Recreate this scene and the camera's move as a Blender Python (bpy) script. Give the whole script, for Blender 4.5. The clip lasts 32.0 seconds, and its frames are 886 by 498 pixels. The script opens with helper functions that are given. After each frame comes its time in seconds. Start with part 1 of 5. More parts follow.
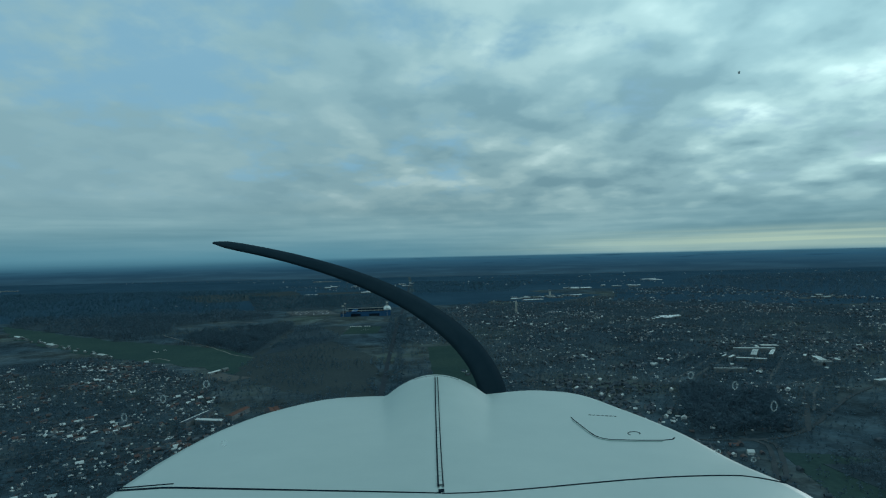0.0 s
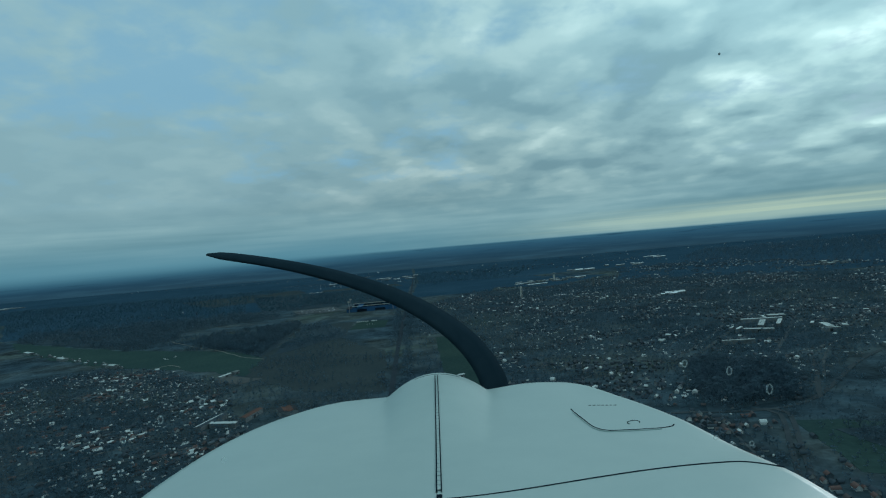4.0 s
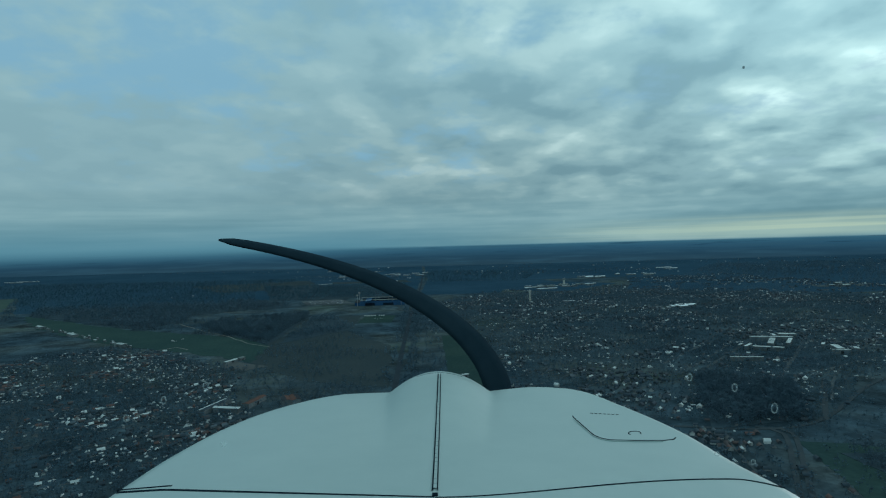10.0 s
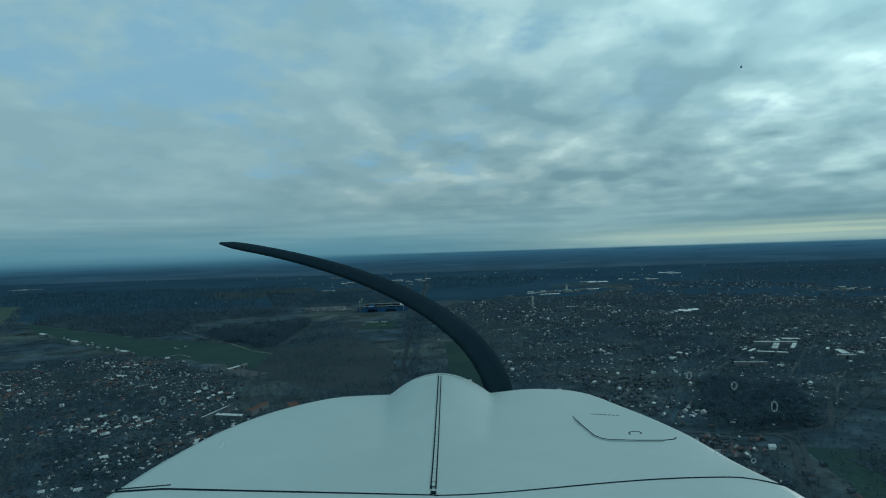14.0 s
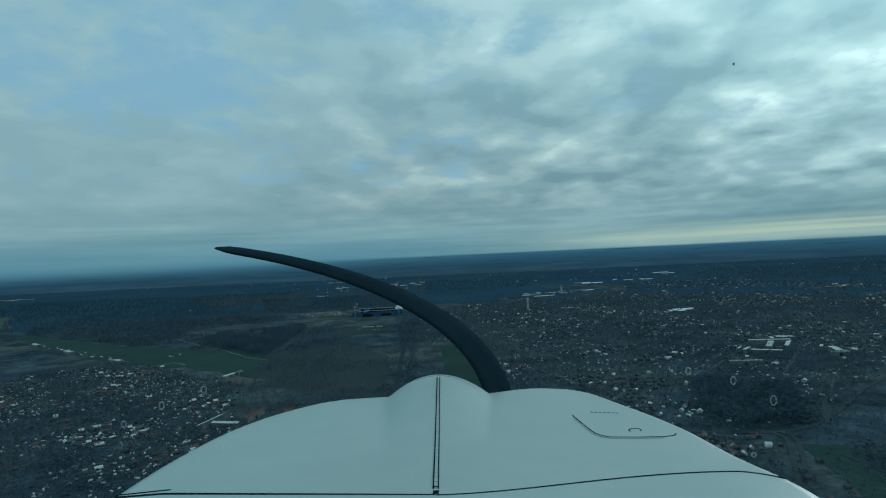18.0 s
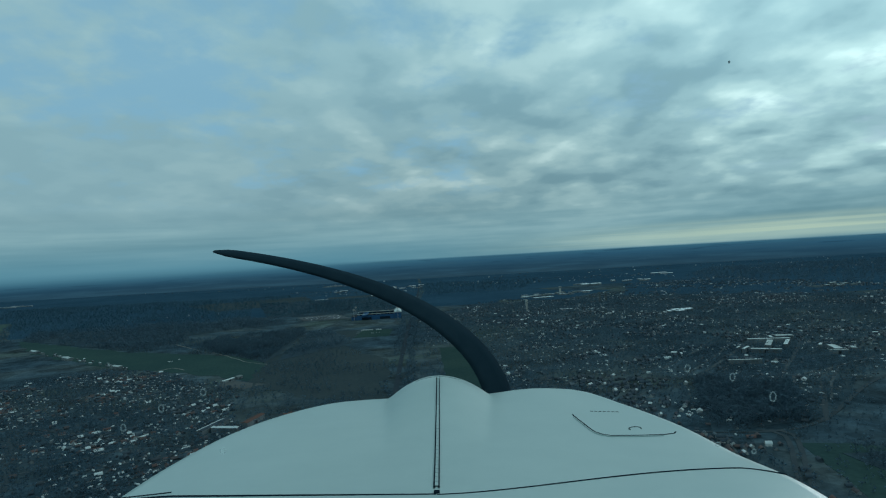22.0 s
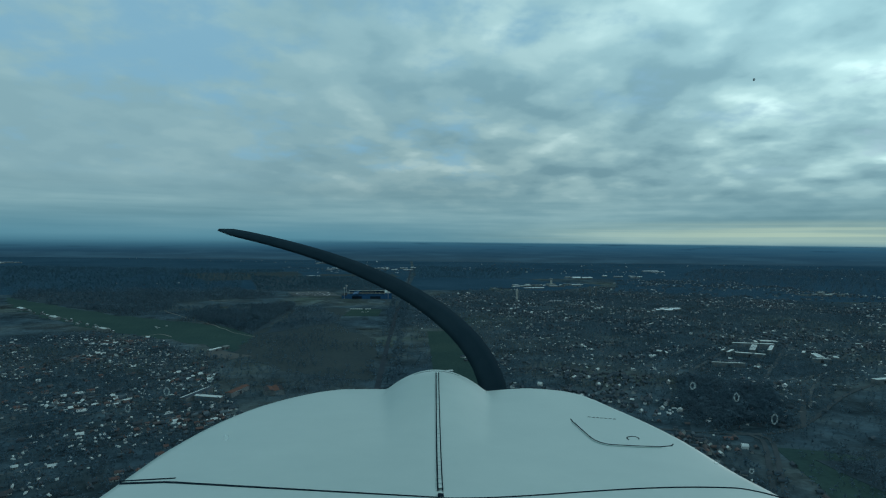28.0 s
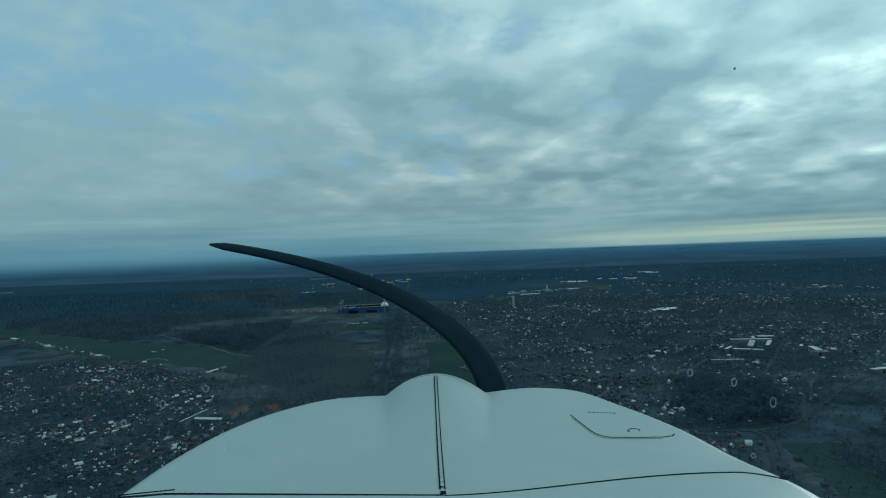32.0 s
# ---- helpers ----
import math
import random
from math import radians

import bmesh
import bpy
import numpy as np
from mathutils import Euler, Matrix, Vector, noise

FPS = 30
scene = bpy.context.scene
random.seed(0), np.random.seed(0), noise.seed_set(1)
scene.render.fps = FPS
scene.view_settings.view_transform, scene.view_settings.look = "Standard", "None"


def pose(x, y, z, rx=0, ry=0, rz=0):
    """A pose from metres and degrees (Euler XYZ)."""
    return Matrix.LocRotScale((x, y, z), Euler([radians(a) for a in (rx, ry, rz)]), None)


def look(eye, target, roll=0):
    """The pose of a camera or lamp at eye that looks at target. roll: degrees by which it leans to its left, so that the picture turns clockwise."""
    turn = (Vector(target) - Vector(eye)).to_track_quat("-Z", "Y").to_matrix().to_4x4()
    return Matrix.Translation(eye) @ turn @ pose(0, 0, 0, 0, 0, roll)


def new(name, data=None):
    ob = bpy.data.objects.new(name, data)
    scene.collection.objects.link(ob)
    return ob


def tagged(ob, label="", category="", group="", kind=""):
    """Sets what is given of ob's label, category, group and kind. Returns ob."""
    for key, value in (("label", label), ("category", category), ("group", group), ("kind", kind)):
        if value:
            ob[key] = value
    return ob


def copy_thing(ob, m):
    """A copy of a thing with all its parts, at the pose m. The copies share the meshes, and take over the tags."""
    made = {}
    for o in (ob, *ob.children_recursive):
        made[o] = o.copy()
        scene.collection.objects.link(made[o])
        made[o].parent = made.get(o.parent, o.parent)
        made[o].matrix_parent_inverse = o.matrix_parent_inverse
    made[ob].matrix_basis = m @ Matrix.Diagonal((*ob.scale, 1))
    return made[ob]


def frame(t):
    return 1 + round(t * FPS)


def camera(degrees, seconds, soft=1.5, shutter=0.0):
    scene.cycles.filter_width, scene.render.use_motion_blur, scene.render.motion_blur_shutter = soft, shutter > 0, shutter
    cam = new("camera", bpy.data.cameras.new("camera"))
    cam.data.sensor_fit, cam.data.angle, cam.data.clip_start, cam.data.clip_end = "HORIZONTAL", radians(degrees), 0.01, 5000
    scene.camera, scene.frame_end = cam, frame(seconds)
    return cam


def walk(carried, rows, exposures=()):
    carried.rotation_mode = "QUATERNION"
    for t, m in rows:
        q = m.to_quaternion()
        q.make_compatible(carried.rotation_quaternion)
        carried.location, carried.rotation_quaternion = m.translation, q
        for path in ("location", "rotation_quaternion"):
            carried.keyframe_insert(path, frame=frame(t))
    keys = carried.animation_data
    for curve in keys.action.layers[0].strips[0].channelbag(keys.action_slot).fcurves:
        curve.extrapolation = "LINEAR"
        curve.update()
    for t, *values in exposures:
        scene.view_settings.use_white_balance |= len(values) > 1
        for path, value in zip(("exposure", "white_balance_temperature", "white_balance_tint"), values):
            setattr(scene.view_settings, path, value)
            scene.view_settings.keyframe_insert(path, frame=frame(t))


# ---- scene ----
# ---- camera in the cockpit, behind the nose of a light aircraft ----
# seconds, metres to the right, up and back from the rest position, then pitch up, roll and yaw to the left in degrees
cam = camera(74, 32.0, soft=1.15)
ROWS = [(0.0, -0.022, -0.015, 0.002, 0.75, -1.23, -3.65), (0.5, -0.027, -0.018, 0.002, 0.89, -1.20, -3.85), (1.0, -0.018, -0.012, 0.001, 0.66, -2.45, -3.84),
        (1.5, -0.015, -0.012, 0.002, 0.70, -3.12, -3.93), (2.0, -0.021, -0.007, 0.001, 0.50, -2.76, -4.05), (2.5, -0.042, -0.009, 0.001, 0.48, -0.43, -4.19),
        (3.0, -0.029, -0.001, -0.000, 0.22, -1.69, -4.04), (3.5, 0.011, 0.018, -0.001, -0.44, -4.87, -3.40), (5.5, -0.020, -0.024, 0.003, 1.10, -0.84, -3.48),
        (6.0, -0.039, -0.026, 0.007, 1.09, 2.35, -3.29), (6.5, -0.037, -0.018, 0.005, 0.77, 1.94, -3.30), (7.0, -0.022, -0.016, 0.002, 0.79, -0.48, -3.43),
        (7.5, -0.022, -0.007, 0.001, 0.43, -0.84, -3.51), (8.0, -0.019, -0.006, 0.000, 0.40, -1.86, -3.69), (8.5, -0.014, 0.004, -0.001, -0.01, -1.16, -3.29),
        (9.0, 0.006, -0.002, 0.000, 0.27, -1.62, -2.67), (9.5, 0.008, 0.014, -0.001, -0.36, -1.28, -2.48), (10.0, 0.013, 0.012, -0.001, -0.28, -1.49, -2.31),
        (10.5, 0.006, 0.006, -0.001, -0.06, -1.51, -2.60), (11.0, 0.011, 0.012, -0.001, -0.23, -3.54, -3.00), (11.5, 0.031, 0.006, 0.001, 0.09, -5.48, -2.79),
        (12.0, 0.044, -0.005, 0.001, 0.48, -3.96, -1.89), (12.5, 0.028, -0.005, 0.001, 0.43, -1.83, -1.87), (13.0, 0.036, -0.001, 0.000, 0.27, -1.86, -1.59),
        (13.5, 0.020, -0.004, 0.001, 0.39, -1.74, -2.16), (15.5, 0.031, 0.007, -0.001, -0.06, -1.72, -1.73), (16.0, 0.011, 0.003, -0.000, 0.09, -2.65, -2.74),
        (16.5, -0.003, -0.003, 0.000, 0.34, -2.63, -3.30), (17.0, -0.002, -0.013, 0.002, 0.72, -2.02, -3.10), (17.5, 0.009, -0.012, 0.002, 0.68, -2.43, -2.79),
        (18.0, 0.014, -0.010, 0.001, 0.63, -2.62, -2.66), (18.5, 0.000, -0.008, 0.001, 0.51, -1.69, -2.91), (19.0, -0.014, -0.012, 0.002, 0.65, -0.79, -3.21),
        (19.5, -0.006, -0.008, 0.001, 0.50, -2.14, -3.28), (20.0, 0.016, -0.013, 0.002, 0.79, -4.02, -2.99), (20.5, 0.020, -0.014, 0.002, 0.82, -3.70, -2.74),
        (21.0, 0.028, -0.000, 0.000, 0.28, -3.82, -2.47), (21.5, 0.018, -0.003, 0.000, 0.36, -2.80, -2.56), (22.0, 0.014, -0.015, 0.002, 0.85, -3.20, -2.83),
        (22.5, 0.014, -0.016, 0.003, 0.92, -3.88, -3.04), (23.0, 0.020, -0.008, 0.002, 0.61, -4.46, -2.95), (23.5, 0.026, -0.005, 0.001, 0.50, -4.35, -2.70),
        (24.0, 0.024, 0.000, 0.001, 0.28, -4.22, -2.70), (24.5, 0.001, 0.004, -0.000, 0.06, -2.05, -2.96), (25.0, -0.007, 0.006, -0.001, -0.05, -1.48, -3.13),
        (25.5, 0.007, 0.003, -0.000, 0.14, -3.39, -3.15), (27.5, -0.036, 0.019, -0.002, -0.66, 0.07, -3.74), (28.0, -0.031, 0.020, -0.001, -0.68, 0.65, -3.38),
        (28.5, -0.033, 0.018, 0.000, -0.64, 1.54, -3.20), (29.0, -0.027, 0.027, -0.002, -0.98, 0.76, -3.19), (29.5, -0.020, 0.033, -0.004, -1.18, -0.24, -3.18),
        (30.0, -0.002, 0.032, -0.004, -1.05, -2.05, -3.02), (30.5, 0.012, 0.023, -0.003, -0.66, -3.63, -2.96), (31.0, 0.013, 0.003, -0.000, 0.14, -3.45, -2.93),
        (31.5, -0.006, 0.004, -0.001, 0.03, -2.53, -3.39), (32.0, -0.025, -0.004, 0.000, 0.32, -2.01, -3.96)]


def flight_pose(x, y, z, pitch, roll, yaw):
    return pose(x, y, z, 0, 0, yaw) @ pose(0, 0, 0, 90 + pitch) @ pose(0, 0, 0, 0, 0, roll)


REST = flight_pose(-78.6, 642.6, 166.9, 0.2, -2.0, -3.0)      # the seat over the land
walk(cam, [(t, flight_pose(*(REST @ Vector((x, y, z))), *turn)) for t, x, y, z, *turn in ROWS], exposures=[(0.0, 0.0, 5600.0, 2.0), (32.0, 0.0, 5600.0, 2.0)])

# ---- light: an overcast winter sky with thin blue gaps, a veiled low sun ahead to the east ----
SUN_AZ, SUN_EL = radians(45), radians(17)     # from +y towards +x, above the horizon
world = bpy.data.worlds.new("overcast_sky")
scene.world = world
world.use_nodes = True


class Nodes:
    """Short-hand for building node trees."""
    def __init__(self, tree):
        self.tree = tree
        tree.nodes.clear()

    def add(self, kind, ins=None, operation="", interpolation=""):
        n = self.tree.nodes.new(kind)
        if operation:
            n.operation = operation
        if interpolation:
            n.interpolation_type = interpolation
        for k, v in (ins or {}).items():
            self.plug(n.inputs[k], v)
        return n

    def plug(self, socket, v):
        if isinstance(v, bpy.types.NodeSocket):
            self.tree.links.new(v, socket)
        else:
            socket.default_value = v

    def math(self, op, a, b=0.0, c=0.0, clamp=False):
        n = self.add("ShaderNodeMath", {0: a, 1: b, 2: c}, operation=op)
        n.use_clamp = clamp
        return n.outputs[0]

    def ramp(self, fac, stops, smooth=False):
        n = self.add("ShaderNodeValToRGB", {"Fac": fac})
        r = n.color_ramp
        r.interpolation = "EASE" if smooth else "LINEAR"
        while len(r.elements) < len(stops):
            r.elements.new(0.5)
        for e, (p, c) in zip(r.elements, stops):
            e.position = p
            e.color = (*c, 1) if len(c) == 3 else c
        return n.outputs["Color"]

    def mix(self, fac, a, b, blend="MIX"):
        n = self.add("ShaderNodeMix")
        n.data_type, n.blend_type = "RGBA", blend
        self.plug(n.inputs[0], fac)
        self.plug(n.inputs[6], a if isinstance(a, bpy.types.NodeSocket) else (*a, 1))
        self.plug(n.inputs[7], b if isinstance(b, bpy.types.NodeSocket) else (*b, 1))
        return n.outputs[2]

    def noise(self, vec, scale, detail=4.0, rough=0.55, distortion=0.0, out="Fac", w=None):
        n = self.add("ShaderNodeTexNoise", {"Vector": vec, "Scale": scale, "Detail": detail, "Roughness": rough, "Distortion": distortion})
        if w is not None:
            n.noise_dimensions = "4D"
            n.inputs["W"].default_value = w
        return n.outputs[out]

    def step(self, v, a, b):
        n = self.add("ShaderNodeMapRange", {0: v, 1: a, 2: b, 3: 0.0, 4: 1.0}, interpolation="SMOOTHSTEP")
        return n.outputs[0]


def build_sky():
    n = Nodes(world.node_tree)
    d = n.add("ShaderNodeTexCoord").outputs["Generated"]
    s = n.add("ShaderNodeSeparateXYZ", {0: d})
    x, y, z = s.outputs
    up = n.math("MAXIMUM", z, 0.0)
    # the cloud deck, seen in perspective: direction over height
    k = n.math("DIVIDE", 1.0, n.math("ADD", up, 0.25))
    deck = n.add("ShaderNodeCombineXYZ", {0: n.math("MULTIPLY", x, k), 1: n.math("MULTIPLY", y, k), 2: 0.0}).outputs[0]
    low = n.noise(deck, 0.9, 2.0, 0.5, 0.0, w=2.3)
    body = n.noise(deck, 2.5, 5.0, 0.54, 0.15, w=5.1)
    fine = n.noise(deck, 7.0, 4.0, 0.55, 0.15, w=1.7)
    dens = n.math("ADD", n.math("MULTIPLY", low, 0.26), n.math("ADD", n.math("MULTIPLY", body, 0.46), n.math("MULTIPLY", fine, 0.28)))
    cover = n.step(dens, 0.38, 0.50)
    # rounded puffs packed side by side in the deck
    swirl = n.add("ShaderNodeVectorMath", {0: n.noise(deck, 3.5, 3.0, 0.55, out="Color"), 1: (0.22, 0.22, 0.0), 2: deck}, operation="MULTIPLY_ADD").outputs[0]
    puffs = n.add("ShaderNodeTexVoronoi", {"Vector": swirl, "Scale": 6.0})
    puffs.feature = "SMOOTH_F1"
    puffs.inputs["Smoothness"].default_value = 0.7
    puff = n.math("SUBTRACT", 0.95, n.math("MULTIPLY", puffs.outputs["Distance"], 1.15))
    wide = n.noise(deck, 2.6, 4.0, 0.48, 0.1, w=9.4)
    tone = n.math("ADD", n.math("ADD", n.math("MULTIPLY", wide, 0.53), n.math("MULTIPLY", puff, 0.15)), n.math("ADD", n.math("MULTIPLY", fine, 0.18), n.math("MULTIPLY", low, 0.12)))
    # small puffs stand out most in the belt above the horizon banks
    belt = n.math("MULTIPLY", n.step(z, 0.05, 0.11), n.step(z, 0.33, 0.17))
    tone = n.math("ADD", n.math("MULTIPLY", n.math("ADD", tone, -0.49), n.math("ADD", n.math("MULTIPLY", belt, 0.22), 1.0)), 0.49)
    cloud = n.ramp(tone, [(0.36, (0.225, 0.345, 0.365)), (0.45, (0.290, 0.415, 0.420)), (0.54, (0.375, 0.495, 0.475)), (0.63, (0.50, 0.61, 0.565)), (0.80, (0.78, 0.85, 0.77))], True)
    # brightness towards the veiled sun, and higher up
    sun = (math.sin(SUN_AZ) * math.cos(SUN_EL), math.cos(SUN_AZ) * math.cos(SUN_EL), math.sin(SUN_EL))
    near = n.add("ShaderNodeVectorMath", {0: d, 1: sun}, operation="DOT_PRODUCT").outputs["Value"]
    glow = n.math("MULTIPLY", n.math("POWER", n.math("MAXIMUM", near, 0.0), 10.0), n.math("POWER", tone, 2.0))
    gain = n.math("ADD", n.math("MULTIPLY", n.step(z, 0.06, 0.40), 0.42), 0.78)
    gain = n.math("ADD", gain, n.math("MULTIPLY", glow, 2.0))
    warm = n.math("MULTIPLY", glow, 0.22)
    cloud = n.mix(1.0, cloud, n.add("ShaderNodeCombineColor", {0: n.math("ADD", gain, warm), 1: n.math("ADD", gain, n.math("MULTIPLY", warm, 0.8)), 2: gain}).outputs[0], "MULTIPLY")
    # thicker, smoother veil on the side away from the sun
    cloud = n.mix(n.math("MULTIPLY", n.step(x, 0.20, -0.50), 0.62), cloud, (0.318, 0.447, 0.452))
    # long grey and pale banks low over the horizon
    bank = n.noise(n.add("ShaderNodeCombineXYZ", {0: n.math("MULTIPLY", x, 2.2), 1: n.math("MULTIPLY", y, 2.2), 2: n.math("MULTIPLY", z, 42.0)}).outputs[0], 1.0, 4.0, 0.5)
    bank_col = n.ramp(bank, [(0.35, (0.135, 0.240, 0.260)), (0.5, (0.195, 0.315, 0.330)), (0.66, (0.29, 0.415, 0.408))])
    cloud = n.mix(n.math("MULTIPLY", n.step(z, 0.12, 0.03), 0.8), cloud, bank_col)
    # clear strip under the deck on the sunward side
    strip = n.math("MULTIPLY", n.math("MULTIPLY", n.step(z, 0.042, 0.018), n.step(z, -0.002, 0.008)), n.step(x, 0.02, 0.62))
    streak = n.noise(n.add("ShaderNodeCombineXYZ", {0: n.math("MULTIPLY", x, 2.6), 1: n.math("MULTIPLY", y, 2.6), 2: n.math("MULTIPLY", z, 190.0)}).outputs[0], 1.0, 3.0, 0.5)
    strip = n.math("MULTIPLY", strip, n.math("ADD", n.math("MULTIPLY", n.step(streak, 0.40, 0.62), 0.45), 0.55))
    cloud = n.mix(n.math("MULTIPLY", strip, 0.9), cloud, (0.48, 0.55, 0.40))
    # blue-grey haze blended into the sky colour, low on the left
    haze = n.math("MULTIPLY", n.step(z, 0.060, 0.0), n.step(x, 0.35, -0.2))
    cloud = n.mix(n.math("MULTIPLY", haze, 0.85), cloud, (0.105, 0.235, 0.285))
    # distant land beyond the last woods, its blue haze painted into the colours
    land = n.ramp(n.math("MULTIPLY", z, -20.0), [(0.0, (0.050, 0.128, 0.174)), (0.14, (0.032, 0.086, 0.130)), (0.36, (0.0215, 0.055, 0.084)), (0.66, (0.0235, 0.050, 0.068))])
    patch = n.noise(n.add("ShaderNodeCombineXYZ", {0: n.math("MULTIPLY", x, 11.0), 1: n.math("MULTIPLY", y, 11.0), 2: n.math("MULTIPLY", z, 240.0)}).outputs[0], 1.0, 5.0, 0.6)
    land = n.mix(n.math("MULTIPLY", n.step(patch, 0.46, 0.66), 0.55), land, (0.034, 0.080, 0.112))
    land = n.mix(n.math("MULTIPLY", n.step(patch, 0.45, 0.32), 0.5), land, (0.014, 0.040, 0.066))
    # paler haze colour over the distant land on the left
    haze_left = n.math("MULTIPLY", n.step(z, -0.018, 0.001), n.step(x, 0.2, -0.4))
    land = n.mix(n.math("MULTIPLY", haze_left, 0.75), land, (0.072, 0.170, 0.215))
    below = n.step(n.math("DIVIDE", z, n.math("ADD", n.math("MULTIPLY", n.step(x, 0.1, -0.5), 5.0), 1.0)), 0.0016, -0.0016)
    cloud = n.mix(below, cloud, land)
    sky = n.add("ShaderNodeTexSky")
    sky.sky_type, sky.sun_disc, sky.sun_elevation, sky.sun_rotation = "NISHITA", False, SUN_EL, SUN_AZ
    sky.dust_density = 1.5
    dim = n.mix(1.0, sky.outputs[0], (0.04, 0.04, 0.04), "MULTIPLY")
    clear = n.add("ShaderNodeBackground", {"Color": n.mix(0.88, dim, (0.270, 0.455, 0.555)), "Strength": 1.0})
    veil = n.add("ShaderNodeBackground", {"Color": cloud, "Strength": 1.0})
    solid = n.math("MAXIMUM", n.math("ADD", n.math("MULTIPLY", cover, 0.85), 0.15), n.math("MAXIMUM", below, n.step(z, 0.17, 0.09)))
    both = n.add("ShaderNodeMixShader", {0: solid, 1: clear.outputs[0], 2: veil.outputs[0]})
    n.add("ShaderNodeOutputWorld", {0: both.outputs[0]})


build_sky()
sun_lamp = bpy.data.lights.new("veiled_sun", "SUN")
sun_lamp.energy, sun_lamp.angle, sun_lamp.color = 0.62, radians(14), (1.0, 0.95, 0.88)
sun_ob = new("veiled_sun", sun_lamp)
sun_ob.matrix_world = look((0, 0, 300), (-300 * math.sin(SUN_AZ), -300 * math.cos(SUN_AZ), 300 - 300 * math.tan(SUN_EL)))


# ---- materials ----
def surface(name, low, high, scale=0.05, rough=0.9, bump=0.0, spread=0.0, island=False, metal=0.0, large=0.0, gloss=0.0, grit=0.0, thin=0.0, sheer=0.0):
    """A procedural surface: two colours by noise at two scales, and a spread of lightness from piece to piece."""
    m = bpy.data.materials.new(name)
    m.use_nodes = True
    n = Nodes(m.node_tree)
    at = n.add("ShaderNodeNewGeometry")
    pos = at.outputs["Position"]
    a = n.noise(pos, scale, 5.0, 0.6)
    b = n.noise(pos, scale * 9, 3.0, 0.6)
    f = n.math("ADD", n.math("MULTIPLY", a, 0.65), n.math("MULTIPLY", b, 0.35))
    if large:
        f = n.math("ADD", n.math("MULTIPLY", f, 0.6), n.math("MULTIPLY", n.noise(pos, large, 3.0, 0.5), 0.4))
    col = n.mix(n.step(f, 0.34, 0.66), low, high)
    if grit:
        g = n.math("ADD", n.math("MULTIPLY", n.noise(pos, 0.22, 3.0, 0.6), 2 * grit), 1 - grit)
        col = n.mix(1.0, col, n.add("ShaderNodeCombineColor", {0: g, 1: g, 2: g}).outputs[0], "MULTIPLY")
    if spread:
        r = at.outputs["Random Per Island"] if island else n.add("ShaderNodeObjectInfo").outputs["Random"]
        v = n.math("ADD", n.math("MULTIPLY", r, 2 * spread), 1 - spread)
        col = n.mix(1.0, col, n.add("ShaderNodeCombineColor", {0: v, 1: v, 2: v}).outputs[0], "MULTIPLY")
    bsdf = n.add("ShaderNodeBsdfPrincipled", {"Base Color": col, "Roughness": rough, "Metallic": metal, "Specular IOR Level": gloss})
    if bump:
        bn = n.add("ShaderNodeBump", {"Height": b, "Strength": bump, "Distance": 0.05})
        n.plug(bsdf.inputs["Normal"], bn.outputs[0])
    shade = bsdf.outputs[0]
    if thin:
        # open twigs let light through from behind
        lit = n.add("ShaderNodeBsdfTranslucent", {"Color": col})
        shade = n.add("ShaderNodeMixShader", {0: thin, 1: shade, 2: lit.outputs[0]}).outputs[0]
    if sheer:
        clear = n.add("ShaderNodeBsdfTransparent")
        shade = n.add("ShaderNodeMixShader", {0: sheer, 1: shade, 2: clear.outputs[0]}).outputs[0]
    n.add("ShaderNodeOutputMaterial", {0: shade})
    return m


def tiles_by_piece(name, colours, rough=0.85, island=True, grain=0.6):
    """A surface whose pieces each take one of several colours, weathered by noise."""
    m = bpy.data.materials.new(name)
    m.use_nodes = True
    n = Nodes(m.node_tree)
    at = n.add("ShaderNodeNewGeometry")
    r = at.outputs["Random Per Island"] if island else n.add("ShaderNodeObjectInfo").outputs["Random"]
    ramp = n.add("ShaderNodeValToRGB", {"Fac": r})
    ramp.color_ramp.interpolation = "CONSTANT"
    while len(ramp.color_ramp.elements) < len(colours):
        ramp.color_ramp.elements.new(0.5)
    for k, (e, c) in enumerate(zip(ramp.color_ramp.elements, colours)):
        e.position, e.color = k / len(colours), (*c, 1)
    w = n.noise(at.outputs["Position"], grain, 4.0, 0.6)
    v = n.math("ADD", n.math("MULTIPLY", w, 0.7), 0.65)
    col = n.mix(1.0, ramp.outputs["Color"], n.add("ShaderNodeCombineColor", {0: v, 1: v, 2: v}).outputs[0], "MULTIPLY")
    bsdf = n.add("ShaderNodeBsdfPrincipled", {"Base Color": col, "Roughness": rough, "Specular IOR Level": 0.06})
    n.add("ShaderNodeOutputMaterial", {0: bsdf.outputs[0]})
    return m


